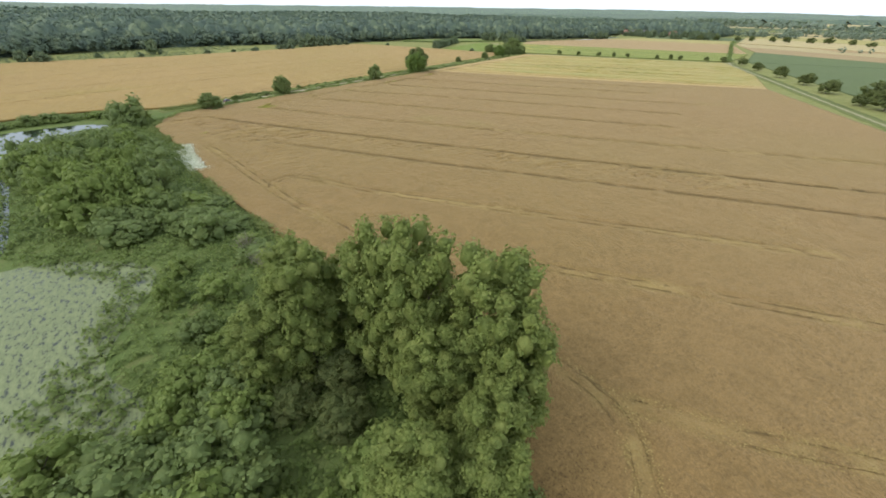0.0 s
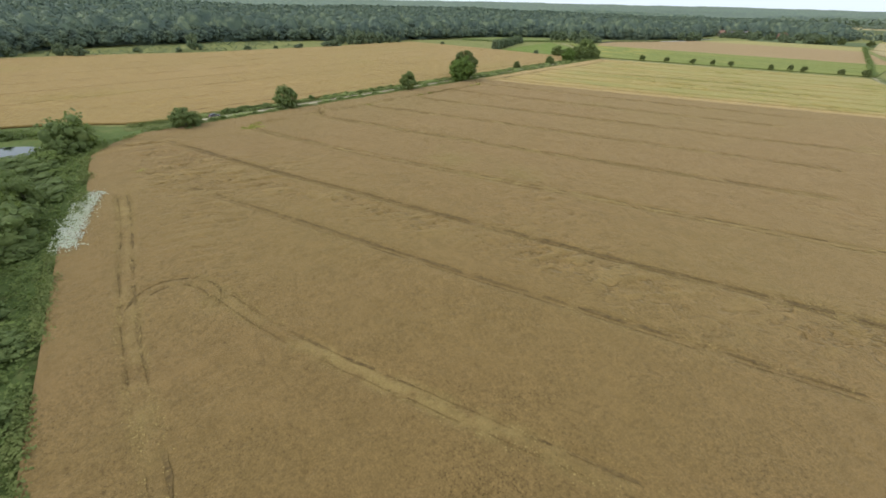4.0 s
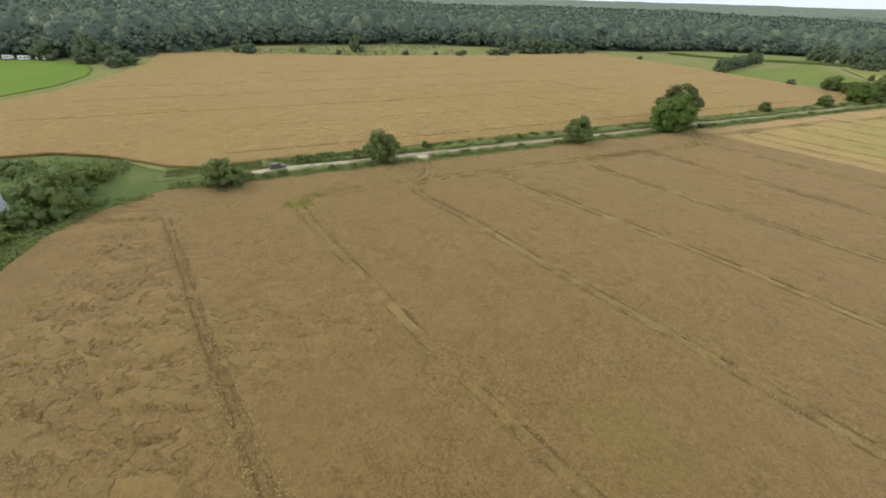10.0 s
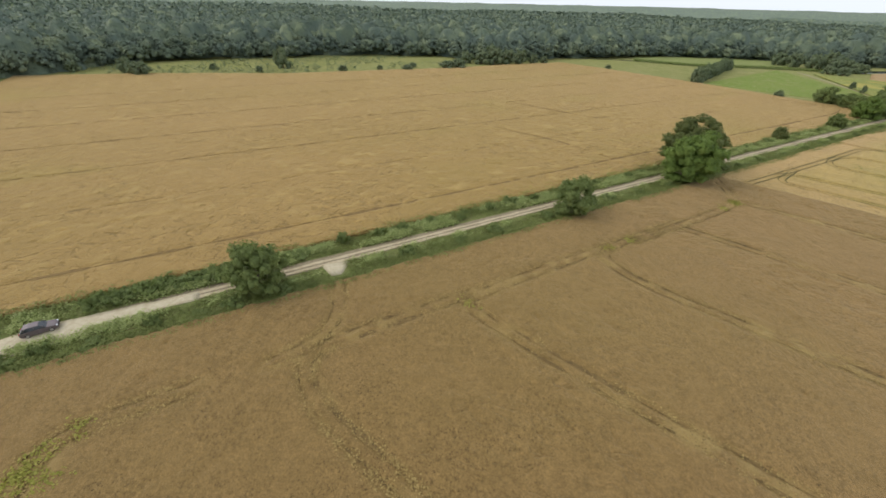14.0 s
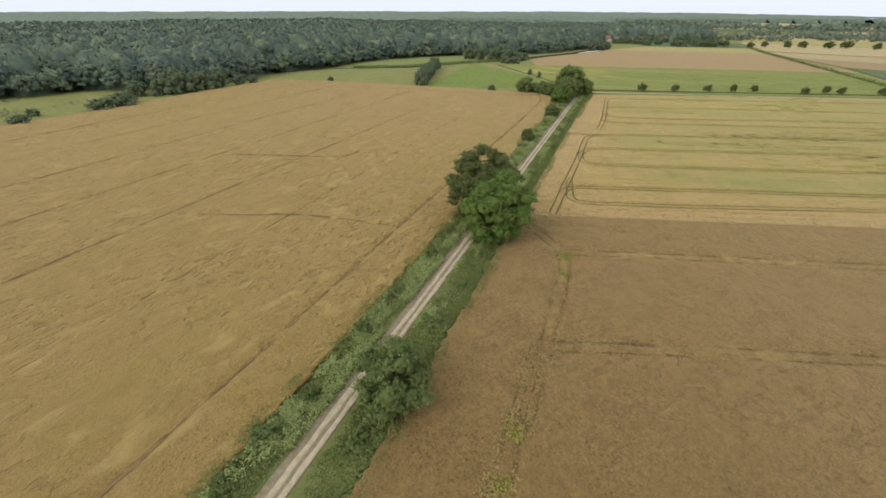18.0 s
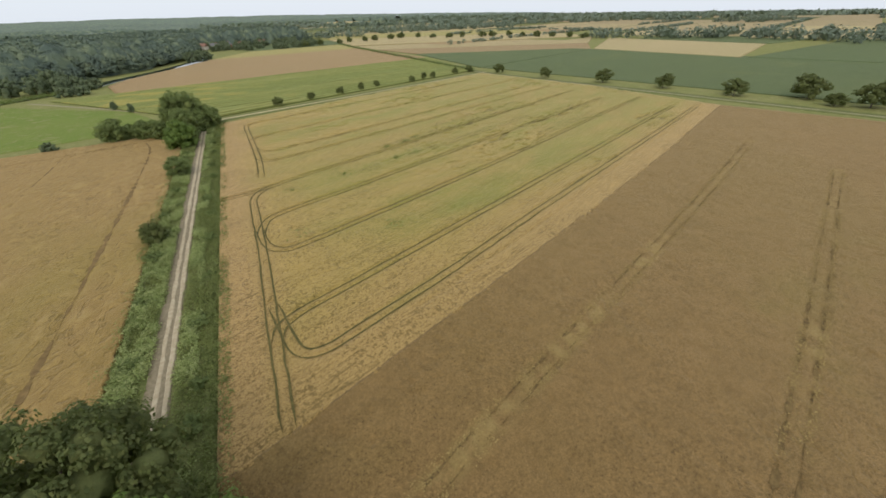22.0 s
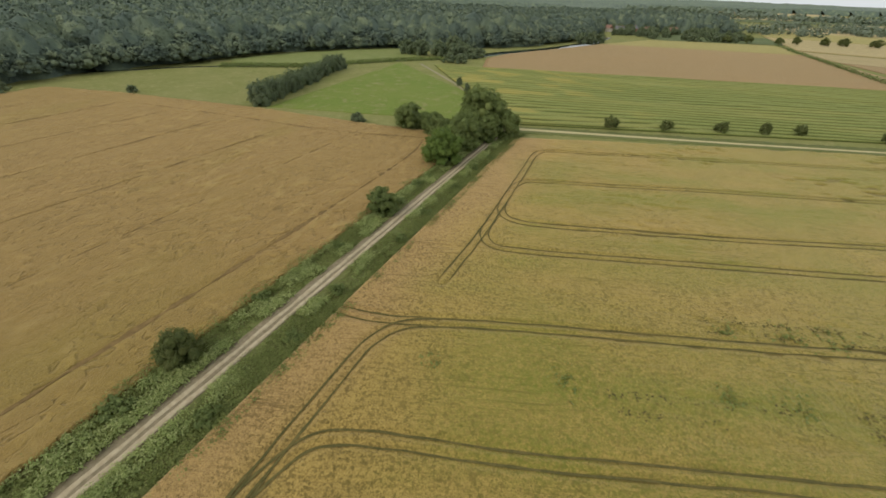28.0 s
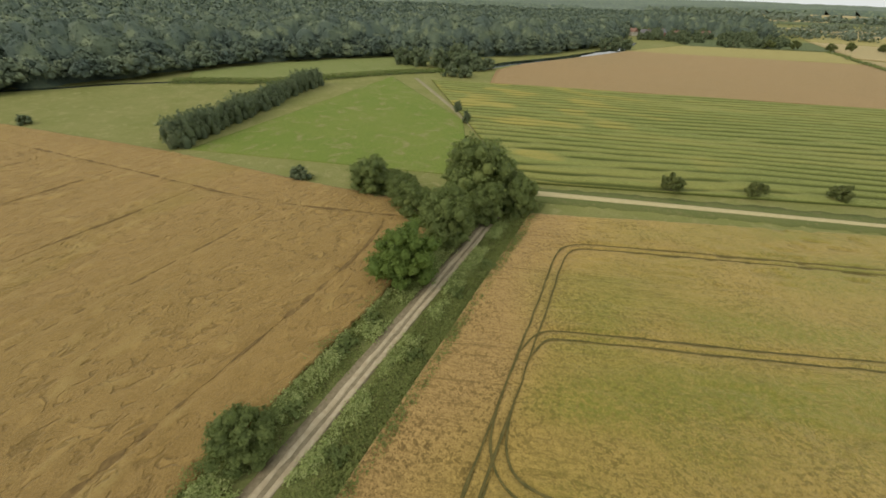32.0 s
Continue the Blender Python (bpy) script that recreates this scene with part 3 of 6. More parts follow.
# brown wheat under the first half of the flight
B_LINES = [bowed(l) for l in (
    [(-176.6, 80), (-171, 81.5), (-151, 87), (-140, 89.7), (-127.5, 93.4), (-117.5, 96.3), (-101, 101.7), (-89, 105), (-72, 110), (-52, 116.5), (-36.6, 120.8), (-21.6, 126), (60, 152)],
    [(-152, 66.5), (-132, 72.6), (-92.7, 85), (-77.9, 89.2), (-56.8, 95.5), (-42, 100.5), (-26, 105.2), (60, 132)],
    [(-177, 124), (-177, 110), (-172, 107), (-167, 108), (-138, 116), (-110, 124.5), (-83, 134), (-20, 156), (60, 184)],
    [(-177, 165), (-177, 140), (-175, 136), (-167.5, 136), (-155, 141.6), (-142.5, 145.6), (-130, 149.2), (-118.5, 153.3), (-101, 159.2), (-89.6, 163), (-10, 191)],
    [(-177, 200), (-176.5, 164), (-174, 162), (-158, 168), (-143, 174), (-124, 182), (-90, 193), (-10, 221)],
    [(-177, 222), (-177, 198), (-174, 193.5), (-165, 194), (-150, 200), (-133, 206.5), (-80, 226), (0, 255)],
    [(-176, 205), (-176, 235), (-177, 247), (-184, 254), (-190, 259)],
    [(-176, 220), (-150, 230), (-111, 244), (-30, 274)],
    [(-177, 248), (-149, 258), (-81, 281), (-20, 303)],
    [(-191, 145.5), (-184, 144), (-178, 140), (-176.5, 132)],
    [(-137, 60.5), (-117, 57.3), (-104.6, 54.3), (-85.5, 50.8), (-73, 48.8), (-58, 47.6), (-45, 44.5), (-30, 42), (-8, 38.4), (-2.5, 37.5), (1.4, 36), (4.6, 33), (6.3, 29.7), (7.7, 27), (9, 18)],
    [(-88, 51.5), (-91.5, 54), (-92, 58), (-88.5, 61.5), (-84, 62.5), (-80.5, 60.5)],
    [(-24, 41), (-29.5, 43), (-36.6, 45), (-38.8, 47.6), (-37.9, 51), (-33, 53.5), (-22, 57), (8, 67), (34, 74.5), (80, 90)],
    [(1.4, 36.5), (8.6, 38.4), (14, 39.7), (28, 45), (60, 55)],
    [(-84, 62.5), (-66, 65.5), (-45, 72.5), (-19.6, 81), (30, 97)],
)]
us, vs = steps(300, 0.45, 150, 1.015), np.linspace(0, 1, 470)
P = patch(THICKET, SEAM, [(-190.5, 78), (-190.5, 261)], B_EAST, us, vs)
X, Y = P[..., 0], P[..., 1]
P[..., 0] += 0.6 * soft_noise(X * 0 + 3, Y * 1.4, 20) * np.exp(-np.clip(X + 190.5, 0, 50) / 2.5)
Z = 0.78 + 0.1 * (soft_noise(X * 0.7, Y * 0.7, 1) - 0.5) + 0.14 * (soft_noise(X * 0.2, Y * 0.2, 2) - 0.5)
lodge = np.clip(soft_noise(X * 0.045, Y * 0.045, 21) * 1.7 - 1.15 + 1.7 * np.exp(-((X + 152) / 26) ** 2 - ((Y - 78) / 13) ** 2)
                + 1.5 * np.exp(-((Y - 81 - (X + 151) * 0.3) / 6) ** 2) * (X < 20) * np.clip(2.2 * soft_noise(X * 0.06, Y * 0.06, 22) - 0.5, 0, 1), 0, 1)
ca, sa = math.cos(radians(62)), math.sin(radians(62))
U, V = X * ca + Y * sa, -X * sa + Y * ca
bend = 2.4 * soft_noise(X * 0.1, Y * 0.1, 31)
swirl = soft_noise(U * 0.2 + bend, V * 0.75 + bend, 33)
crease = np.clip(1 - np.abs(swirl - 0.52) * 9, 0, 1) * np.clip(3 * soft_noise(X * 0.22, Y * 0.22, 34) - 0.9, 0, 1)
Z -= 0.42 * lodge * crease
Z += 0.28 * lodge * np.clip(swirl * 2.5 - 1.25, 0, 1)
holes = np.clip(soft_noise(X * 0.55, Y * 0.55, 41) * 9 - 8.4, 0, 1)
Z -= 0.45 * holes
Z -= 0.22 * np.clip(soft_noise(X * 1.1, Y * 1.1, 45) * 4 - 2.7, 0, 1) * soft_noise(X * 0.06, Y * 0.06, 46)
deep, worn = trough(X, Y, B_LINES[2:], 0.95, 0.75)
worn *= np.clip(1.8 * soft_noise(X * 0.07, Y * 0.07, 49) - 0.25, 0, 1) * np.clip(2.6 * soft_noise(X * 0.6, Y * 0.6, 40) - 0.7, 0, 1) * 0.8
Z += (0.5 - Z) * deep * np.clip(2.5 * soft_noise(X * 0.5, Y * 0.5, 50) - 0.4, 0.4, 1)
deep, _ = trough(X, Y, B_LINES[:1], 0.4, 0.75)
deep = np.maximum(deep, trough(X, Y, B_LINES[1:2], 0.4, 0.7)[0] * np.clip((X + 150) / 50, 0.35, 0.9))
Z += (0.44 - Z) * deep * np.clip(2.6 * soft_noise(X * 0.5, Y * 0.5, 51) - 0.2, 0.5, 1)
# rank green growth where the sprayer turns
weedy = np.exp(-((X + 172.5) / 2.2) ** 2 - ((Y - 108.5) / 2.2) ** 2) + 0.6 * np.exp(-((X + 177) / 1.5) ** 2 - ((Y - 245) / 3) ** 2)
Z -= 0.45 * np.clip(weedy, 0, 1) * soft_noise(X * 0.9, Y * 0.9, 47)
# The last term pales the lodged swells, a highlight painted on their tops.
worn = np.maximum(np.maximum(worn, np.clip(weedy * 1.5, 0, 1)), 0.3 * lodge * np.clip(swirl * 6 - 3.3, 0, 1))
field_b = sheet_object("wheat_field_brown", P, Z, M_BROWN, "ripe brown wheat field with wheel tracks and lodged patches", "wheat field", worn=worn, lodged=np.clip(lodge, 0, 1))
wheel_tracks(field_b, B_LINES[:2], 0.62, 0.62, 0.63, M_TROD_B, "dark trodden wheel track in the wheat", 172, 0.6, 0.25, (1.4, 1.1))
wheel_tracks(field_b, B_LINES[2:], 0.95, 0.36, 0.62, M_TROD_B, "ragged trodden wheel tracks in the wheat", 171, 0.9, 0.6, (1.2, 1.5, 1.2, 1.4, 1.3, 1.3, 0.9, 1.3, 1.0, 0.9, 1.2, 1.2, 0.7))

def bent_straw(name, lines, gauge, strength, mat, label, seed, z=0.72, per_metre=60, size=0.11):
    """Clumps of bent straw scattered unevenly along the wheel tracks."""
    r = np.random.default_rng(seed)
    at = []
    for m, line in enumerate(lines):
        length = np.hypot(*np.diff(line, axis=0).T).sum()
        n = int(length * per_metre * strength[m])
        t_ = r.uniform(0, 1, n)
        c = along(line, t_)
        q = along(line, np.clip(t_ + 0.002, 0, 1)) - along(line, np.clip(t_ - 0.002, 0, 1))
        q /= np.hypot(q[:, 0], q[:, 1])[:, None] + 1e-9
        off = np.where(r.random(n) < 0.5, gauge, -gauge) + r.normal(0, 0.45, n)
        p = c + np.c_[-q[:, 1], q[:, 0]] * off[:, None]
        keep = 2.4 * soft_noise(p[:, 0] * 0.3, p[:, 1] * 0.3, seed) * soft_noise(p[:, 0] * 0.06, p[:, 1] * 0.06, seed + 1) ** 0.7 - 0.12 > r.random(n)
        at.append(p[keep])
    at = np.concatenate(at)
    n = len(at)
    p = np.c_[at, z + 0.16 * r.random(n)]
    v, f = leaf_quads(p, np.tile((0.0, 0.0, 1.6), (n, 1)), np.full(n, size), r)
    return tagged(new(name, mesh_of(name, v, f, mat)), label, "straw", kind="stuff")


B_CLEAR = (0.7, 0.35, 0.9, 1.2, 0.8, 1.0, 1.2, 0.8, 0.6, 1.0, 0.7, 0.5, 0.6, 0.6, 0.4)
bent_straw("bent_straw", B_LINES, 1.2, B_CLEAR, M_BENT, "pale bent straw along the wheel tracks in the wheat", 301)
bent_straw("trodden_clumps", B_LINES, 0.9, B_CLEAR, M_TROD_B, "dark trodden wheat clumps in the wheel tracks", 303, 0.7, 16, 0.11)

# golden barley beyond the seam
Y_NORTH = [(-190.5, 444), (-152, 460), (-117, 474), (-7, 514), (road_east(509) - 5, 515)]
Y_LINES = [bowed(l) for l in (
    [(-182.8, 264), (-182.7, 285), (-182.2, 310), (-182.5, 335), (-182.4, 341), (-179.5, 346), (-171.5, 349.8), (-158.6, 354.7), (-146, 359.3), (-125, 367), (-102.5, 376.2), (-86, 381.8), (-50, 395.5), (2, 416)],
    [(-178.9, 357.5), (-178.3, 375), (-178.7, 387), (-179.4, 409.6), (-180.4, 430), (-179.3, 434.3), (-175, 436.6), (-159.7, 442.3), (-129.8, 453.2), (-92.3, 466.5), (-20, 494)],
    [(-182.3, 290), (-181, 282), (-180, 276), (-176.5, 274.8), (-171, 277), (-151, 283.9), (-124, 295), (-97.6, 304.9), (-59.7, 319.3), (20, 349.5)],
    [(-182.6, 280), (-181.2, 284.9), (-168, 289.4), (-154.2, 294.6), (-137.6, 300.8), (-113.9, 309.5), (-78.8, 322.4), (-30, 340.8), (12, 356)],
    [(-182.2, 321), (-181.4, 311), (-178.3, 307.7), (-174, 308.3), (-160, 313.3), (-150, 316.6), (-135, 322), (-111.3, 330.5), (-92.9, 337.6), (-22.2, 365), (18, 380)],
    [(-182.2, 316), (-181, 323.5), (-178, 326.9), (-165.6, 331), (-158.8, 333), (-140.4, 340.1), (-115.9, 348.9), (-98.6, 355.5), (-45.5, 374), (-0.6, 390)],
    [(-178.4, 385), (-178.4, 376.5), (-175.4, 372.4), (-171.5, 372.6), (-154.2, 378.5), (-137.7, 384.6), (-113, 393.3), (-71.8, 409), (4, 437)],
    [(-179, 396), (-178.4, 388), (-174.8, 384.5), (-169, 385), (-152, 391.2), (-127, 399.8), (-106.4, 408.3), (-63.8, 424.6), (-20, 441)],
    [(-179.2, 402), (-178.2, 407.2), (-174.5, 409.2), (-145.1, 420), (-133, 425), (-102.3, 435.6), (-30, 461), (-5, 470)],
    [(-190.4, 343.6), (-185.4, 344.3), (-181, 345.7), (-176, 348)],
)]
us, vs = steps(215, 0.45, 100, 1.015), np.linspace(0, 1, 410)
P = patch(SEAM, Y_NORTH, [(-190.5, 261), (-190.5, 444)], [(28.7, 344), (road_east(420) - 5, 420), (road_east(509) - 5, 515)], us, vs)
P = P + np.array([0, 0.5]) * np.clip(vs * 60, 0, 1)[:, None, None] - np.array([0, 0.5])
X, Y = P[..., 0], P[..., 1]
Z = 0.72 + 0.08 * (soft_noise(X * 0.7, Y * 0.7, 3) - 0.5) + 0.1 * (soft_noise(X * 0.2, Y * 0.2, 4) - 0.5)
Z -= 0.12 * np.clip(soft_noise(X * 0.5, Y * 0.5, 43) * 7 - 6.3, 0, 1) * np.clip(soft_noise(X * 0.03, Y * 0.03, 44) * 3 - 1, 0, 1)
ca, sa = math.cos(radians(20)), math.sin(radians(20))
U, V = X * ca + Y * sa, -X * sa + Y * ca
Z -= 0.14 * np.clip(np.cos(V * 2 * math.pi / 3.0) * 6 - 5.2, 0, 1) * soft_noise(U * 0.05, V * 0.3, 48)
deep, halo = trough(X, Y, Y_LINES, 0.86, 0.42)
Z += (0.36 - Z) * deep
# a single faint track close to the wheat
deep, _ = trough(X, Y, [bowed([(-160, 277.5), (-134.4, 286.7), (-122.6, 291.1), (-103.2, 299.2), (-60, 316.2), (20, 347)])], 0.0, 0.36)
Z += (0.34 - Z) * deep * np.clip(2.6 * soft_noise(X * 0.5, Y * 0.5, 77) - 0.5, 0.3, 1)
Vw = V + 6 * (soft_noise(U * 0.02, V * 0.03, 57) - 0.5) + 5 * (soft_noise(U * 0.08, V * 0.12, 64) - 0.5)
green = np.interp(Vw, [312, 327, 337, 351, 359, 367, 381, 390, 398, 410, 416, 421, 426, 431, 436, 441, 449, 455, 470], [0.0, 0.1, 0.62, 0.62, 0.25, 0.7, 0.65, 0.35, 0.2, 0.65, 0.55, 0.2, 0.3, 0.85, 0.8, 0.3, 0.7, 0.45, 0.35]) * np.clip((U + 62) / 30, 0, 1)
green = np.maximum(green, np.clip((U + 10) / 60, 0, 0.65) * np.clip((Vw - 318) / 12, 0, 1)) * np.clip((X + 180) / 10, 0, 1)
green = np.clip(green * (0.45 + 1.1 * soft_noise(U * 0.1, V * 0.22, 58)), 0, 1)
green = np.maximum(green, 0.45 * halo * np.clip((X + 172) / 10, 0, 1) * soft_noise(U * 0.05, V * 0.3, 59))
# broken dashes where the barley lies flat between the wheel tracks
flattened = np.clip((U + 40) / 80, 0, 1) * np.clip(4 * soft_noise(U * 0.03, V * 0.09, 69) - 1.6, 0, 1) * (Vw > 322)
dash = np.clip(8 * soft_noise(U * 0.28, V * 0.8, 70) - 5.0, 0, 1) * flattened
Z -= 0.46 * dash
headland = np.clip((-177 - X + 6 * (soft_noise(X * 0.1, Y * 0.05, 76) - 0.5)) / 8, 0, 1)
headland = np.maximum(headland, 0.75 * np.clip((332 - Vw) / 16, 0, 1))
field_y = sheet_object("barley_field", P, Z, M_GOLD, "golden barley field with green patches and paired wheel tracks", "barley field", worn=0.9 * green, headland=headland)
wheel_tracks(field_y, Y_LINES, 0.86, 0.29, 0.55, M_TROD_Y, "dark paired wheel tracks in the barley", 181, 0.3)

# lodged tan wheat on the far side of the track
A_LINES = [bowed(l) for l in (
    [(-213.5, 90), (-213.5, 210), (-214.3, 243), (-213.5, 352), (-214.2, 411), (-218, 424)],
    [(-241, 60), (-241, 240), (-242, 350), (-243, 416)],
    [(-268, 20), (-268, 240), (-268, 350), (-268, 414)],
    [(-296, 30), (-296, 240), (-296, 350), (-297, 410)],
    [(-324, 30), (-324, 240), (-324, 405)],
    [(-352, 40), (-352, 240), (-352, 402)],
    [(-380, 50), (-380, 240), (-380, 400)],
    [(-214, 243), (-228.6, 241), (-241, 238), (-252, 232), (-268, 226)],
    [(-293, 264.5), (-272, 272.7), (-255, 278), (-254.6, 289)],
    [(-352, 406), (-294, 413), (-258, 416), (-243, 419), (-215, 428)],
)]
us, vs = 1 - steps(225, 0.5, 90, 1.012)[::-1], np.linspace(0, 1, 700)
P = patch([(-450, 36), (-400, 37), (-346, 27), (-320, 17), (-300, 3), (-284, -30), (-262, -80), (-232, -80)], [(-412, 404), (-376, 414), (-300, 427), (-250, 431), (-204, 437)],
          [(-450, 36), (-440, 100), (-417, 174), (-411, 255), (-408, 300), (-412, 345), (-410, 390), (-412, 404)], [(-232, -80), (-229, 22), (-228, 45), (-222, 58), (-216, 66), (-208, 76), (-204, 84), (-204, 437)], us, vs)
X, Y = P[..., 0], P[..., 1]
warp = soft_noise(X * 0.06, Y * 0.06, 51) * 3
swell = 0.6 * soft_noise(X * 0.45 + warp, Y * 0.24 + warp * 0.5, 52) + 0.4 * soft_noise(X * 0.9 + warp, Y * 0.55, 54)
often = np.clip(0.15 + 1.1 * soft_noise(X * 0.03, Y * 0.03, 53), 0, 1)
broken = np.clip(3.2 * soft_noise(X * 0.35, Y * 0.3, 55) - 1.3, 0, 1)
crease = np.clip(1 - np.abs(swell - 0.5) * 10, 0, 1) * broken
P[..., 0] -= 0.7 * soft_noise(X * 0 + 5, Y * 1.4, 56) * np.exp(-np.clip(-204 - X, 0, 50) / 2.5) * (Y > 80)
Z = 0.8 + 0.1 * (soft_noise(X * 0.7, Y * 0.7, 5) - 0.5) + 0.2 * often * np.clip(swell * 2.2 - 1.1, -0.3, 1)
Z -= 0.22 * crease * often
deep, worn = trough(X, Y, A_LINES[1:], 0.0, 0.6)
deep *= np.clip(2.6 * soft_noise(X * 0.5, Y * 0.5, 60) - 0.5, 0.15, 1) * 0.75
main, _ = trough(X, Y, A_LINES[:1], 0.0, 0.75)
deep = np.maximum(deep, main * np.clip(2.6 * soft_noise(X * 0.6, Y * 0.6, 66) - 0.1, 0.7, 1))
Z += (0.5 - Z) * deep
# Raised swells get a pale tint in place of light on bent stems.
worn = np.maximum(worn * 0.25, 0.75 * often * np.clip(swell * 7 - 3.9, 0, 1) * broken)
field_a = sheet_object("wheat_field_tan", P, Z, M_TAN, "tan wheat field with wind-lodged streaks and wheel tracks", "wheat field", worn=worn)
wheel_tracks(field_a, A_LINES[:2], 0.0, 0.75, 0.66, M_TROD_A, "brown wheel tracks in the lodged wheat", 191, 0.62, strength=(1.0, 0.6))
wheel_tracks(field_a, A_LINES[2:], 0.0, 0.6, 0.81, M_TROD_A, "faint wheel tracks in the lodged wheat", 192, 0.95, strength=(0.6, 0.65, 0.6, 0.65, 0.6, 0.9, 0.9, 0.9))


def simple_field(name, corners, z, mat, label, category, n=(60, 60), rows=None, bare=None):
    """A distant field between four corners, given from the south-west round by the south-east."""
    a, b, c, d = corners
    us, vs = np.linspace(0, 1, n[0]), np.linspace(0, 1, n[1])
    P = patch([a, b], [d, c], [a, d], [b, c], us, vs)
    Z = np.full(P.shape[:2], z)
    if rows:
        turn, pitch, deep = rows
        V = -P[..., 0] * math.sin(radians(turn)) + P[..., 1] * math.cos(radians(turn))
        V = V + 7 * soft_noise(P[..., 0] * 0.004, P[..., 1] * 0.03, 68) + 2.2 * soft_noise(P[..., 0] * 0.03, P[..., 1] * 0.03, 61) + 0.8 * soft_noise(P[..., 0] * 0.15, P[..., 1] * 0.15, 65)
        Z = Z - deep * (0.5 + 0.5 * np.sin(2 * math.pi * V / pitch)) ** 3 * (0.25 + 1.3 * soft_noise(P[..., 0] * 0.02, P[..., 1] * 0.3, 62))
    more = {"worn": bare(P[..., 0], P[..., 1])} if bare else {}
    return sheet_object(name, P, Z, mat, label, category, **more)


def yellowed(x, y):
    """Where the striped crop has turned yellow: in patches near its western end."""
    west = np.clip((-120 - x) / 90, 0, 1)
    return np.clip(6 * soft_noise(x * 0.06, y * 0.12, 72) - 3.9, 0, 1) * west + 0.2 * np.clip(4 * soft_noise(x * 0.03, y * 0.25, 73) - 2.2, 0, 1)


simple_field("striped_green_field", [(-199, 461), (4, 537), (20, 668), (-292, 582)], 0.8, M_STRIPE, "green crop field in mown stripes with yellowed patches", "crop field", (200, 420), (19, 5.6, 0.62), yellowed)
us, vs = np.linspace(0, 1, 80), np.linspace(0, 1, 200)
P = patch([(-258, 592), (20, 669)], [(-203, 842), (0, 880)], [(-258, 592), (-272, 640), (-266, 680), (-246, 730), (-222, 790), (-203, 842)], [(20, 669), (0, 880)], us, vs)
V = -P[..., 0] * math.sin(radians(19)) + P[..., 1] * math.cos(radians(19)) + 5 * soft_noise(P[..., 0] * 0.01, P[..., 1] * 0.03, 74)
sheet_object("far_brown_field", P, 0.6 - 0.22 * (0.5 + 0.5 * np.sin(2 * math.pi * V / 9)) ** 3 * soft_noise(P[..., 0] * 0.02, P[..., 1] * 0.2, 75), M_PINK, "ripe reddish-brown crop field", "crop field")
simple_field("far_pale_field", [(-205, 840), (0, 882), (0, 1000), (-150, 960)], 0.5, M_PALE, "pale yellow-green crop field", "crop field", (40, 40))
simple_field("beet_field", [(92, 290), (300, 250), (219, 617), (20, 548)], 0.4, M_BLUEGREEN, "blue-green beet field", "crop field", (120, 120), (70, 3, 0.12))
simple_field("beet_field_north", [(18, 549), (219, 618), (210, 640), (28, 721)], 0.4, M_BLUEGREEN, "blue-green beet field", "crop field")
simple_field("brown_strip_field", [(29, 724), (221, 620), (285, 690), (14, 826)], 0.3, M_PINK, "ripe reddish-brown crop field", "crop field")
simple_field("stubble_field", [(13, 829), (287, 692), (402, 797), (4, 930)], 0.3, M_STRAW, "pale ripe crop field", "crop field")
simple_field("green_crop_field", [(405, 519), (900, 522), (800, 700), (394, 700)], 0.4, M_BLUEGREEN, "blue-green crop field", "crop field")
simple_field("far_pale_field", [(8, 940), (404, 802), (470, 1000), (20, 1180)], 0.9, M_STRAW, "pale ripe crop field", "crop field")
simple_field("far_pale_field", [(22, 1186), (472, 1006), (540, 1250), (40, 1420)], 0.9, M_PALE, "pale yellow crop field", "crop field")
simple_field("yellow_field", [(241, 456), (401, 519), (388, 747), (222, 617)], 0.5, M_STRAW, "pale yellow ripe crop field", "crop field")
simple_field("beet_field_east", [(302, 250), (900, 300), (800, 520), (244, 452)], 0.4, M_BLUEGREEN, "blue-green beet field", "crop field")
simple_field("green_meadow", [(-298, 432), (-212, 458), (-238, 510), (-318, 578)], 0.12, M_MEADOW, "mown green meadow with worn patches", "meadow", (90, 90))
us = np.linspace(0, 1, 60)
P = patch([(-406, 504), (-370, 532), (-358, 556), (-340, 584), (-322, 612)], [(-426, 520), (-414, 570), (-393, 617), (-366, 654), (-336, 662)], [(-406, 504), (-426, 520)], [(-322, 612), (-336, 662)], us, us)
sheet_object("river_meadow", P, 0.2 + 0.1 * soft_noise(P[..., 0] * 0.3, P[..., 1] * 0.3, 67), M_PASTURE, "pale green pasture in the bend of the river", "meadow")
us = np.linspace(0, 1, 80)
P = patch([(-420, -130), (-285, -130)], [(-424, -30), (-414, -8), (-400, 6), (-385, 13), (-361, 17), (-335, 12), (-314, -1)], [(-420, -130), (-424, -30)], [(-285, -130), (-296, -40), (-314, -1)], us, us)
sheet_object("lush_field", P, 0.3 + 0.1 * soft_noise(P[..., 0] * 0.3, P[..., 1] * 0.3, 63), M_LUSH, "lush bright green grass field", "meadow")


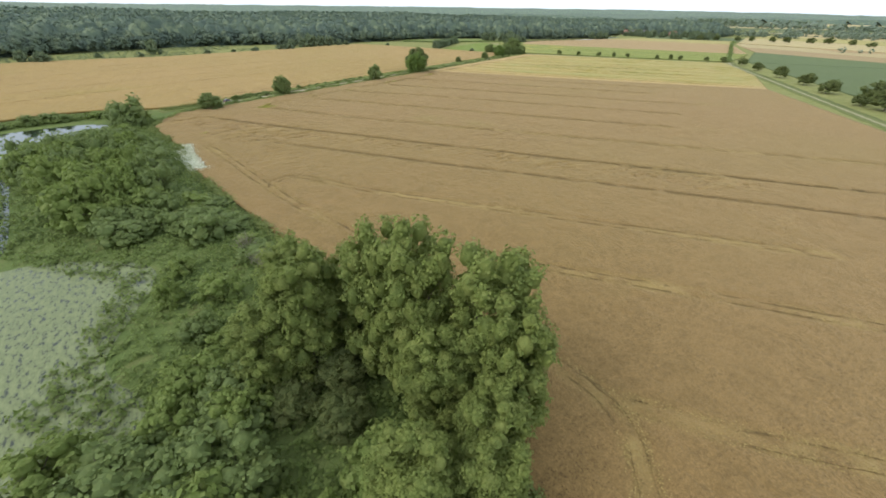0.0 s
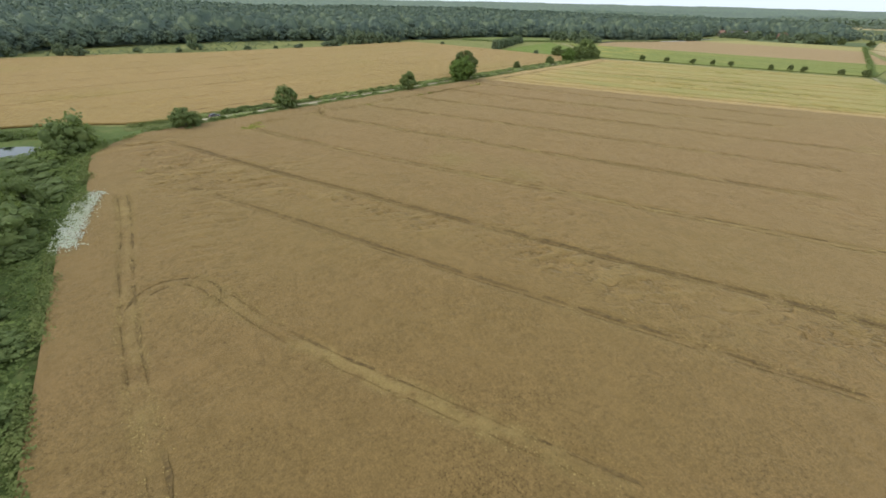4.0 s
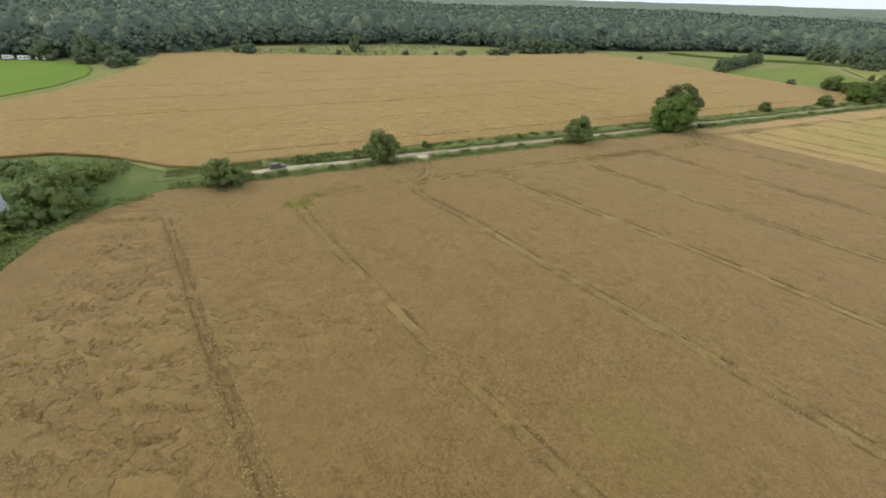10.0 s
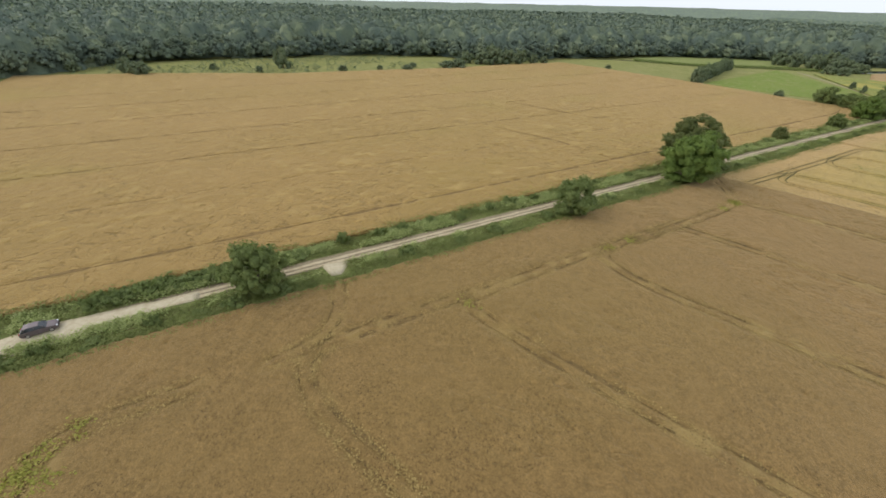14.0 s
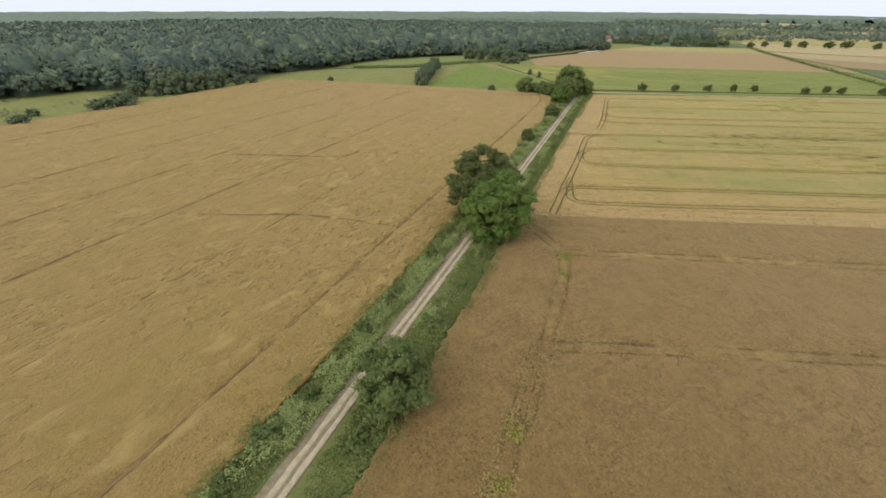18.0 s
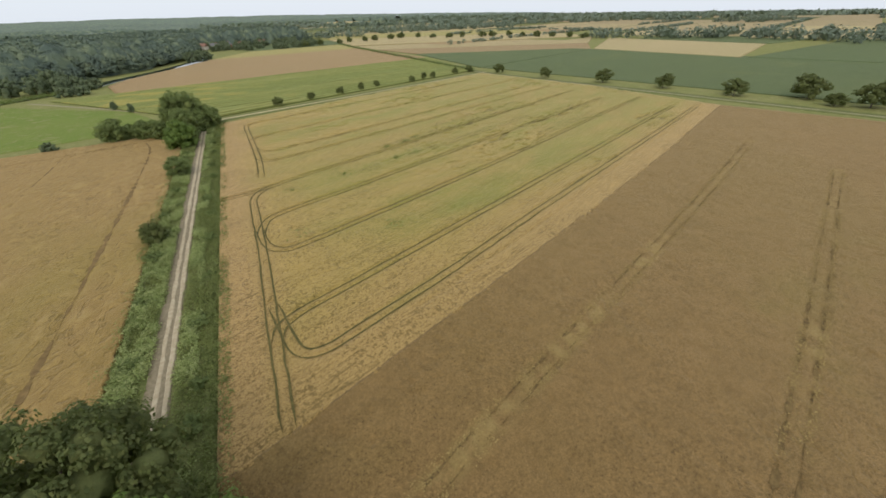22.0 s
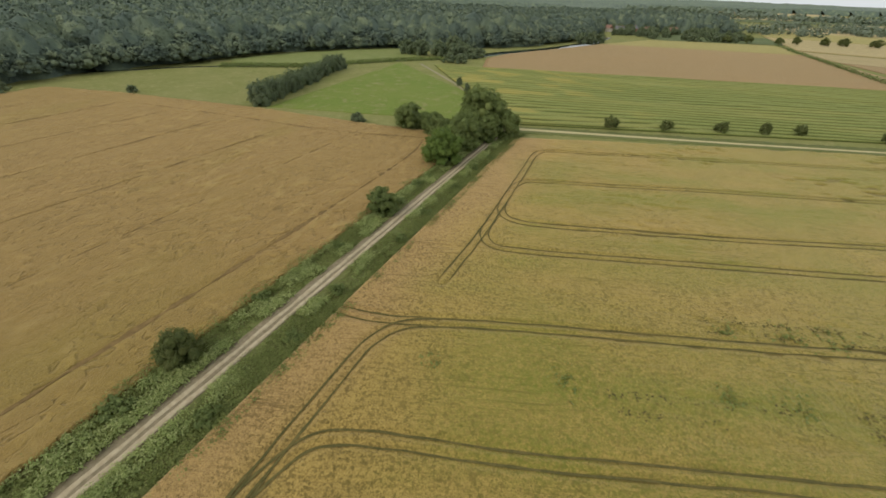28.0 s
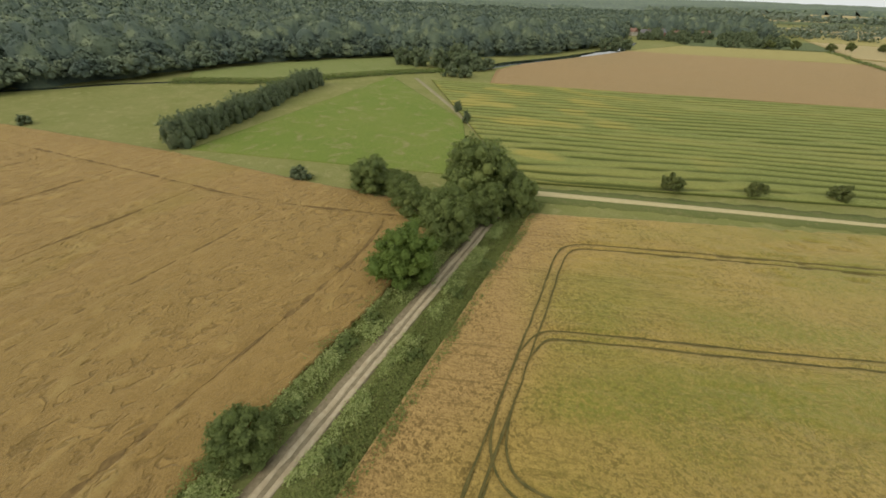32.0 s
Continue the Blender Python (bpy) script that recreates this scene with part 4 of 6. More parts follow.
# ---- track, gravel road and verges ----
def ribbon(name, line, widths, z, mat, label, category, kind="structure", wobble=0.15, step=1.5, seed=0):
    """A strip of worn ground along a line, with uneven edges."""
    p = np.asarray(line, float)
    n = max(2, int(np.hypot(*np.diff(p, axis=0).T).sum() / step))
    c = along(p, n)
    d = np.gradient(c, axis=0)
    d /= np.hypot(d[:, 0], d[:, 1])[:, None]
    side = np.c_[-d[:, 1], d[:, 0]]
    w = np.interp(np.linspace(0, 1, n), np.linspace(0, 1, len(widths)), widths) / 2
    k = np.arange(n) * 0.7
    wl_, wr_ = w + wobble * (soft_noise(k, k * 0, seed) - 0.5), w + wobble * (soft_noise(k, k * 0 + 7, seed) - 0.5)
    cols = np.stack([c + side * wl_[:, None], c + side * wl_[:, None] * 0.5, c, c - side * wr_[:, None] * 0.5, c - side * wr_[:, None]], 1)
    P = cols
    Z = z + 0.02 * (soft_noise(P[..., 0], P[..., 1], 71) - 0.5)
    Z[:, [0, -1]] = z - 0.03
    return sheet_object(name, P, Z, mat, label, category, kind)


ribbon("verge_west", [(-200.8, 74), (-200.8, 452)], [6.4, 6.4], 0.06, M_VERGE, "grassy verge with nettles and tall weeds", "verge", wobble=0.8)
ribbon("verge_east", [(-193.6, 78), (-193.6, 448)], [6.4, 6.4], 0.06, M_VERGE, "grassy verge with nettles and tall weeds", "verge", wobble=0.6, seed=3)
ribbon("field_track", [(TRACK_X - 0.45, 112), (TRACK_X - 0.45, 455)], [3.3, 2.9, 3.4, 3.1, 3.0], 0.1, M_CENTRE, "brown dirt track with a worn grassy centre", "track", seed=4)
ribbon("wheel_rut", [(TRACK_X - 0.6, 110), (TRACK_X - 0.6, 455)], [0.82, 0.72, 0.8], 0.125, M_RUT, "pale worn wheel rut of the track", "track", wobble=0.3, seed=5)
ribbon("wheel_rut", [(TRACK_X + 0.62, 110), (TRACK_X + 0.62, 455)], [0.82, 0.72, 0.8], 0.125, M_RUT, "pale worn wheel rut of the track", "track", wobble=0.3, seed=6)
ribbon("gravel_lay_by", [(-196.6, 97), (-197, 104), (-197.4, 114), (TRACK_X, 124)], [4.0, 5.2, 4.6, 3.4, 2.6, 2.2], 0.13, M_GRAVEL, "pale gravel pull-in at the end of the track", "track", wobble=0.5, seed=7)
ribbon("field_entry", [(-196.6, 146.5), (-194.5, 146.1), (-192.8, 145.7)], [5.5, 3.4, 1.6], 0.14, M_GRAVEL, "pale trodden entry from the track into the wheat", "track", wobble=0.6, seed=11)
ribbon("road_verge", [(-196, 455), (-152, 470), (-114, 482), (0, 521), (8, 525)], [9, 10, 10, 10], 0.045, M_VERGE, "rough grass verge along the farm road", "verge", wobble=1.5, seed=12)
ribbon("lane_verge", [(2, 540), (road_east(509), 509), (road_east(300), 300), (road_east(60), 60)], [11, 11], 0.04, M_VERGE, "rough grass verge along the lane", "verge", wobble=1.5, seed=13)
ribbon("gravel_road", [(-199, 454), (-191, 457.5), (-152, 470), (-114, 482), (0, 521), (8, 525)], [3.0, 2.1, 1.7, 1.6], 0.08, M_ROAD, "pale gravel farm road", "road", seed=8)
ribbon("farm_lane", [(2, 540), (road_east(509), 509), (road_east(300), 300), (road_east(60), 60)], [2.6, 2.6], 0.06, M_DUST, "pale dirt lane along the field edge", "road", wobble=0.8, seed=9)
ribbon("meadow_path", [(-206, 466), (-222.5, 494), (-252, 528), (-303, 582)], [2.0, 2.4], 0.14, M_DUST, "pale worn path beside the meadow", "track", seed=10)

us = np.linspace(0, 1, 40)
P = patch([(-262, -140), (20, -140)], [(-194, 100), (-190, 80), (-120, 48), (15, 22)], [(-262, -140), (-236, -80), (-232, 22), (-230, 46), (-221, 60), (-206, 74), (-194, 100)], [(20, -140), (15, 22)], us, us)
sheet_object("pond_bank", P, np.full((40, 40), 0.02), M_BANK, "green grassy bank round the ponds", "grass")

# ---- ponds ----
k = Nodes("pond_water")
W = k.surface((0.02, 0.03, 0.02), 0.04, k.bump(k.noise(k.place(), 0.6, 3), 0.06, 0.1), spec=0.5)
k = Nodes("lily_covered_water")
pads = k.noise(k.place(True, 20, (0.55, 1, 1)), 1.5, 5, 0.7)
open_water = k.ramp(k.noise(k.place(True, -35, (0.35, 1, 1)), 0.09, 3, 0.5, 0.4), 0.34, 0.39)
pad = k.math("MULTIPLY", k.ramp(pads, 0.36, 0.48), open_water)
W2 = k.surface(k.mix(pad, (0.03, 0.035, 0.025), k.mix(k.ramp(pads, 0.42, 0.66), (0.125, 0.142, 0.052), (0.192, 0.21, 0.086))), k.ramp(pad, 0, 1, 0.08, 0.5), k.bump(pads, 0.35, 0.08), spec=0.35)


def water_sheet(name, outline, z, mat, label):
    bm = bmesh.new()
    bm.faces.new([bm.verts.new((x, y, z)) for x, y in bowed(outline + outline[:1])[:-1]])
    bmesh.ops.triangulate(bm, faces=bm.faces[:])
    return tagged(new(name, bm_mesh(name, bm, mat)), label, "pond", kind="structure")


water_sheet("pond", [(-260, -90), (-216, 0), (-208, 14), (-207, 30), (-200, 50), (-186, 53), (-170, 50), (-172, 25), (-150, 14), (-111, 6), (-97, 2), (-97, -60), (-120, -120)], 0.03, W, "still open pond reflecting the sky")
water_sheet("lily_pond", [(-97, -60), (-98, 2), (-84, 14), (-73, 19), (-62, 8), (-55, 2), (-44, 5), (-38, -3), (-40, -20), (-50, -60)], 0.034, W2, "pond covered with lily pads and duckweed")

# ---- forest ----
EDGE = [(-760, -900), (-560, -250), (-440, -70), (-430, 10), (-455, 50), (-490, 75), (-505, 130), (-502, 250), (-475, 320), (-434, 350), (-426, 390), (-440, 425), (-424, 490), (-427, 521), (-417, 570), (-395, 617), (-372, 645), (-345, 675),
        (-312, 700), (-285, 722), (-262, 767), (-244, 830), (-232, 880), (-225, 1000), (-228, 1115), (-140, 1150), (-20, 1190), (-10, 1350), (-120, 1500), (-300, 2200), (-150, 2700), (2600, 3400), (2800, 4700)]


def forest_depth(x, y):
    """How many metres a place lies inside the wood, going westwards."""
    e = np.asarray(EDGE, float)
    return np.interp(y, e[:, 1], e[:, 0]) - x


def crown_height(x, y, pitch=10.5):
    """Height of the leafy roof of the wood: the highest of the domed crowns that reach over a place, -3 where none does."""
    x, y = np.asarray(x, float), np.asarray(y, float)
    ix, iy = np.floor(x / pitch), np.floor(y / pitch)
    best = np.full(x.shape, -3.0)
    for dx in (-1, 0, 1):
        for dy in (-1, 0, 1):
            cx, cy = ix + dx, iy + dy
            tx, ty = (cx + 0.5 + 0.9 * (hashed(cx, cy, 301) - 0.5)) * pitch, (cy + 0.5 + 0.9 * (hashed(cx, cy, 302) - 0.5)) * pitch
            d = forest_depth(tx, ty)
            h = 12.5 + 7.5 * hashed(cx, cy, 303) + 7 * soft_noise(tx * 0.009, ty * 0.009, 85) + 4 * soft_noise(tx * 0.03, ty * 0.03, 86) + np.where(d > 26, 2.5, -1.5) + np.clip((d - 400) / 1500, 0, 1) * 6
            w = 4.6 + 2.8 * hashed(cx, cy, 304)
            q = np.hypot(x - tx, y - ty) / w
            best = np.maximum(best, np.where(d > 13, h - 3.4 * q * q - 14 * np.clip(q - 1.0, 0, None), -3.0))
    return best + land(x, y) + 2.4 * (soft_noise(x * 0.4, y * 0.4, 305) - 0.5) + 1.4 * (soft_noise(x * 0.9, y * 0.9, 306) - 0.5)


def canopy_sheet(xs, ys, d0, d1):
    X, Y = np.meshgrid(xs, ys)
    D = forest_depth(X, Y)
    if xs[1] - xs[0] < 10:
        Z = np.maximum(crown_height(X, Y) - 0.7, -1.0)
    else:
        Z = land(X, Y) - 1 + np.clip(D / 20, 0, 1) * (13.5 + 9 * soft_noise(X * 0.006, Y * 0.006, 87) + 6 * soft_noise(X * 0.03, Y * 0.03, 88))
    i_ = np.arange(X.size).reshape(X.shape)
    f = np.stack([i_[:-1, :-1], i_[:-1, 1:], i_[1:, 1:], i_[1:, :-1]], -1)
    mid = (D[:-1, :-1] + D[1:, 1:]) / 2
    used, back = np.unique(f[(mid > d0) & (mid <= d1)].ravel(), return_inverse=True)
    return np.c_[X.ravel(), Y.ravel(), Z.ravel()][used], back.reshape(-1, 4)


r = np.random.default_rng(91)
forest = tagged(new("forest"), "dense dark green deciduous forest along the valley", "forest", kind="stuff")
near_xs, near_ys = np.arange(-760, 20, 2.4), np.arange(-250, 1430, 2.4)
v, f = join([canopy_sheet(near_xs, near_ys, -40, 230), canopy_sheet(np.arange(-1400, 20, 6.0), np.arange(-700, 2000, 6.0), 226, 700),
             canopy_sheet(np.arange(-1500, 20, 14.0), np.arange(1416, 4000, 14.0), -20, 720),
             canopy_sheet(np.arange(0, 2900, 28.0), np.arange(2600, 4700, 28.0), -20, 660),
             canopy_sheet(np.arange(-4600, 2900, 34.0), np.arange(-1200, 4700, 34.0), 640, 8000)])
part("canopy", mesh_of("canopy", v, f, M_FOREST, smooth=True), forest)
pieces = []
for count, d0, d1, reach, size, lift in ((1700000, 0, 45, 0.8, 0.72, 1.3), (1000000, 45, 150, 0.8, 0.9, 1.4), (420000, 150, 420, 0.9, 1.35, 1.6), (90000, 420, 1100, 1.0, 2.6, 1.8)):
    px, py = r.uniform(-1150, 10, count), r.uniform(-300, 1425, count)
    D = forest_depth(px, py)
    ok = (D > d0) & (D <= d1) & (r.random(count) < np.where(D < 12, 1.0, reach))
    px, py = px[ok], py[ok]
    z = crown_height(px, py)
    ok = z > 0.3
    px, py, z = px[ok], py[ok], z[ok]
    slope = np.c_[z - crown_height(px + 1.0, py), z - crown_height(px, py + 1.0)]
    out = np.c_[np.clip(slope, -2.5, 2.5), np.ones(len(px))]
    out /= np.linalg.norm(out, axis=1)[:, None]
    at = np.c_[px, py, z] + out * (r.uniform(-0.2, 1.0, len(px)) * lift)[:, None]
    pieces.append(leaf_quads(at, out + r.normal(0, 0.35, out.shape), np.full(len(px), size), r))
gx_, gy_ = np.meshgrid(np.arange(-780, 10, 8.0), np.arange(-240, 1420, 8.0))
cand = np.c_[gx_.ravel(), gy_.ravel()] + r.uniform(-3.5, 3.5, (gx_.size, 2))
D = forest_depth(cand[:, 0], cand[:, 1])
for (x, y), d in zip(cand[(D > -1) & (D < 24)], D[(D > -1) & (D < 24)]):
    h, w = r.uniform(9, 14) + 0.32 * d, r.uniform(4.8, 7.4)
    v, f = leafy_crown((w, w, h * 0.5), 13, 10, 4, 0.78, r, 0.75, fine=0.5, core=0.8)
    pieces.append((v + (x, y, h * 0.48), f))
v, f = join(pieces)
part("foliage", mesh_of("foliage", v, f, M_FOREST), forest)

# ---- single trees ----
def spot(proto, x, y, wide, tall, turn=0.0, first=False):
    """Puts a tree, or a copy of it, at a place with the given width and height."""
    t_ = proto if first else copy_thing(proto, pose(0, 0, 0))
    d = proto["made"]
    t_.matrix_basis = pose(x, y, 0, 0, 0, turn) @ Matrix.Diagonal((wide / d[0], wide / d[0], tall / d[1], 1))
    return t_


def kind_of_tree(name, label, mat, height, half, *rest, **more):
    t_ = tree_thing(name, label, mat, height, half, *rest, **more)
    t_["made"] = (2 * half, height)
    return t_


oak_dark = kind_of_tree("oak_tree", "dense dark oak leaning over the track", M_DARK, 17.6, 9.0, 3.6, 64, 30, 9, 0.2, 111, 0.6)
spot(oak_dark, -199.7, 259.5, 16.4, 15.8, 20, True)
oak_green = kind_of_tree("oak_tree", "round bright green oak beside the track", M_ASH, 15.2, 7.6, 1.6, 70, 30, 9, 0.19, 102, 0.7)
spot(oak_green, -193.0, 249, 14.4, 14.2, 70, True)
maple = kind_of_tree("maple_tree", "round green field maple on the verge", M_OAK, 8.2, 4.7, 0.8, 40, 22, 8, 0.16, 103, 0.75)
spot(maple, -189.8, 91, 9.4, 7.0, 0, True)
spot(maple, -194.6, 133, 9.0, 9.6, 120)
spot(maple, -192, 203, 9.2, 9.4, 210)
dense = kind_of_tree("hawthorn_bush", "dense dark hawthorn bush beside the track", M_DARK, 7.4, 3.7, 0.2, 30, 22, 8, 0.15, 113, 0.8)
spot(dense, -203.4, 326.5, 5.4, 5.2, 70, True)
spot(maple, -202.5, 375, 6.8, 6.0, 300)
ash = kind_of_tree("ash_tree", "rounded bright green tree beside the track", M_ASH, 12.5, 6.2, 0.6, 56, 22, 8, 0.19, 104, 0.7)
spot(ash, -203.4, 409.5, 10.8, 10.8, 0, True)
lime = kind_of_tree("lime_tree", "dense dark green tree at the crossing", M_OAK, 13.5, 6.5, 0.6, 60, 20, 8, 0.21, 105, 0.75)
spot(lime, -203, 424, 11.0, 11.8, 0, True)
for x, y, w, h, a in ((-193.8, 444, 8.5, 9.4, 40), (-203.2, 444, 16, 16.2, 130), (-199.5, 436, 8, 8.6, 300), (-208, 449, 12, 12.0, 200), (-219, 434, 8, 7.5, 10), (-230.5, 437, 11, 9.0, 250), (-213, 430, 8, 8, 80), (-224, 438, 7, 6, 33)):
    spot(lime, x, y, w, h, a)
small = kind_of_tree("roadside_tree", "small round roadside tree on the grass verge", M_DARK, 4.8, 2.9, 1.2, 20, 12, 6, 0.19, 106, group="row of roadside trees")
row_n = [(-161, 476, 8), (-141, 483.5, 6.6), (-121, 493, 8), (-106, 498, 5.5), (-93, 505, 6.5), (-64, 511, 6.6), (-51, 518, 6), (-42, 521, 6.8), (-18, 530, 7.5), (-3, 533, 8.5)]
for n, (x, y, w) in enumerate(row_n):
    spot(small, x, y, w * 0.7, 4.6 if n % 3 else 5.2, n * 67, n == 0)
lane = kind_of_tree("lane_tree", "spreading dark tree along the lane", M_DARK, 8.6, 4.9, 1.5, 30, 13, 7, 0.27, 107, 0.7, group="trees along the lane")
for n, (x, y, w, h) in enumerate([(14, 513, 9, 6.6), (26, 470, 9, 7), (40, 429, 10.8, 8.6), (52, 393, 10.6, 8), (60, 356, 12, 8.2), (79, 331, 15, 11.5), (70, 316, 9, 6), (78, 306, 15, 12), (92, 262, 12, 10), (104, 220, 12, 10), (118, 175, 12, 10)]):
    spot(lane, x, y, w, h, n * 77, n == 0)
hedge = kind_of_tree("hedge_tree", "dark grey-green hedgerow tree in a dense line", M_HEDGE, 9, 4.2, 0.1, 22, 10, 6, 0.28, 114, 1.1, group="hedgerow by the meadow")
for n in range(16):
    k_ = n / 15
    spot(hedge, -303 - 34 * k_ + rng.normal(0, 0.9), 433 + 98 * k_, 8.0 + rng.uniform(-1, 1.2), 7.8 + rng.uniform(0, 2.4), n * 50, n == 0)
far_tree = kind_of_tree("far_tree", "distant round green tree at the field edge", M_HEDGE, 10, 5, 0.2, 14, 7, 5, 0.55, 116, 0.9)
spot(far_tree, -446, 178, 13, 13.5, 50, True)
for x, y, w, h in ((-412, 291, 13, 5.5), (-411, 301, 13, 7), (-418, 306, 10, 5), (-420, 340, 15, 13), (-418, 352, 15, 12), (-418, 365, 13, 11), (-415, 378, 10, 7.5), (-413, 388, 9, 6), (-411, 258, 9, 4), (-418, 212, 7, 4.5), (-432, 160, 6, 4), (-440, 96, 13, 8), (-452, 88, 11, 9), (-425, 268, 6, 3.5), (-251, 433, 6, 4), (-370, 419, 5, 3.6), (-432, 345, 16, 14), (-424, 330, 14, 10), (-436, 322, 14, 9), (-421, 240, 5, 3),
                   (-236, 508, 4, 5), (-246, 522, 4, 5), (-450, 135, 6, 4), (-462, 60, 8, 6)):
    spot(far_tree, x, y, w, h, x * 7)
for x, y, w, h in ((-412, 18, 16, 12), (-400, 27, 14, 8), (-390, 22, 10, 6), (-420, 5, 18, 15), (-405, 5, 12, 8), (-425, -20, 16, 12), (-300, 648, 16, 11), (-290, 640, 14, 10), (-310, 655, 18, 15), (-282, 632, 12, 8), (-225, 838, 15, 12), (-214, 852, 16, 13), (-206, 862, 14, 11)):
    spot(far_tree, x, y, w, h, x * 5)

# poplars at the start
poplar = kind_of_tree("poplar_tree", "tall green poplar by the pond", M_POPLAR, 25, 4.6, 1.5, 120, 19, 7, 0.15, 108, 1.3, group="poplar clump", girth=0.35, fine=0.26)
for n, (x, y, w, h) in enumerate(((-20.6, 25.6, 9.0, 22.8), (-25.4, 25.0, 8.4, 21.6), (-11.8, 27.6, 9.6, 22.2), (-8.2, 26.2, 7.6, 18.5), (-32.9, 19.5, 8.6, 19.4), (-37.5, 22.5, 8.5, 15.5), (-31.0, 26.5, 8.0, 16), (-15.4, 23.0, 8, 14.5), (-7.4, 20.5, 7, 13), (-10.8, 12.5, 7.5, 13), (-5.5, 16.5, 6.5, 11.5), (-35.5, 15, 7.5, 12))):
    spot(poplar, x, y, w, h, n * 73, n == 0)

# Dark-leaved bushes added in place of the deep shade between the poplars.
for x, y, w, h in ((-28, 20, 7, 5.0), (-23.5, 16, 6.5, 4.4), (-29.5, 13.5, 6, 4.0)):
    spot(dense, x, y, w, h, x * 17)

# bushes between the field and the pond
willow = kind_of_tree("willow_bush", "rounded grey-green willow bush by the pond", M_WILLOW, 5.5, 3.6, 0.0, 16, 11, 6, 0.24, 109, 0.8, group="pond thicket")
alder = kind_of_tree("alder_bush", "dark green alder bush by the pond", M_OAK, 5.5, 3.6, 0.0, 16, 11, 6, 0.24, 110, 0.9, group="pond thicket")
spot(willow, -184.5, 62, 6, 4.6, 0, True)
spot(alder, -187.5, 58, 13, 10.5, 0, True)
spot(alder, -182, 56, 7, 5.0, 140)
spot(alder, -196.5, 57, 9, 7, 80)
spot(alder, -181, 51, 5, 4.4, 0)
edge_x, edge_y = np.array(THICKET).T
shore = [(-180, 45), (-170, 31), (-152, 17), (-130, 18), (-111, 16), (-97, 17), (-84, 22), (-73, 25), (-62, 15), (-55, 8), (-44, 10), (-38, 3), (-34, -20), (10, -30)]
shore_x, shore_y = np.array(shore).T
for x in np.arange(-176, 6, 5.4):
    top, low = np.interp(x, edge_x, edge_y), np.interp(x, shore_x, shore_y)
    for y in np.arange(low, top - (8.5 if x < -98 else 3.6), 5.6):
        px, py = x + rng.uniform(-1.4, 1.4), y + rng.uniform(-1.4, 1.4)
        if -34 < px < -17 and 9 < py < 27 or -36 < px < -4 and 8 < py < 30 and rng.random() < 0.55:
            continue
        across = (px + 105) * 0.641 - (py - 3.4) * 0.767
        if -108 < px < -70 and across > -2.0:
            continue
        grassy = -74 < px < -38
        near_edge = top - py
        if grassy and near_edge > 8.5 and rng.random() < 0.6:
            continue
        h = rng.uniform(2.2, 3.6) if near_edge < 10 else rng.uniform(3.6, 6.0) if px > -105 else rng.uniform(6.0, 9.8)
        if px < -150:
            h *= 0.62 if px > -158 else 0.38
        pale = rng.random() < (0.9 if -130 < px < -96 and py < 30 else 0.7 if grassy else 0.35)
        spot(willow if pale else alder, px, py, rng.uniform(5.6, 10.5) * (0.75 if grassy else 1.1 if px < -105 else 1.0), h * (0.8 if grassy else 1.0), rng.uniform(0, 360))
for x, y, w, h in ((-157, 29, 9, 8.2), (-149, 23.5, 10, 9.6), (-144, 18.5, 9, 9.4), (-156, 20.5, 8, 8.8), (-147, 30, 10, 9.6), (-148, 38, 9, 8.8), (-154.5, 38, 8, 6.4), (-141, 39, 8, 7.6), (-163, 36, 6, 2.8), (-42, -5, 8, 5.5), (-36, -2, 9, 6), (-38, 4, 7, 5), (-31, 2, 8, 6.5), (-33, 9, 7, 5.5), (-27, 5, 8, 6), (-44, 8, 6, 4), (-40, -12, 9, 6), (-32, -9, 9, 6.5)):
    spot(willow if h < 6 else alder, x, y, w, h, x * 13)


def dead_shrub(x, y, tall, seed):
    """A bare grey shrub: thin forked twigs that fan out from the ground."""
    r = np.random.default_rng(seed)
    pieces = []
    for _ in range(34):
        a, lean = r.uniform(0, 6.28), r.uniform(0.1, 0.75)
        e = np.array([math.cos(a) * lean, math.sin(a) * lean, 1.0 - 0.45 * lean]) * tall * r.uniform(0.7, 1.05)
        m = e * 0.5 + r.normal(0, 0.12, 3)
        pieces.append(tube([(0, 0, -0.1), m, e], [0.06, 0.045, 0.015], 4))
        for _ in range(3):
            s = m + (e - m) * r.uniform(0, 0.8)
            pieces.append(tube([s, s + r.normal(0, 0.28, 3) * tall * 0.5 + (0, 0, 0.3)], [0.03, 0.012], 4))
    v, f = join(pieces)
    root = tagged(new("dead_shrub"), "bare grey dead shrub with fine twigs in the thicket", "shrub")
    part("twigs", mesh_of("twigs", v, f, M_TWIG), root)
    root.matrix_basis = pose(x, y, 0)


for n, (x, y, h) in enumerate(((-66.5, 30.5, 4.4), (-50.2, 29.8, 4.0), (-58.8, 29, 4.2))):
    dead_shrub(x, y, h, 400 + n)
for x, y in ((-219, 14), (-216, 24), (-214, 34), (-212, 44), (-209, 54), (-223, 4), (-227, -8), (-232, -20), (-203, 61), (-216, 41), (-221, 20)):
    spot(willow if x % 2 else alder, x, y, rng.uniform(6, 8.5), rng.uniform(2.6, 4.4), x * 9)
for p in along([(-40, -8), (-34, -24), (-60, -66)], 8):
    spot(willow, p[0] + 4, p[1], 8, 5, p[0] * 11)


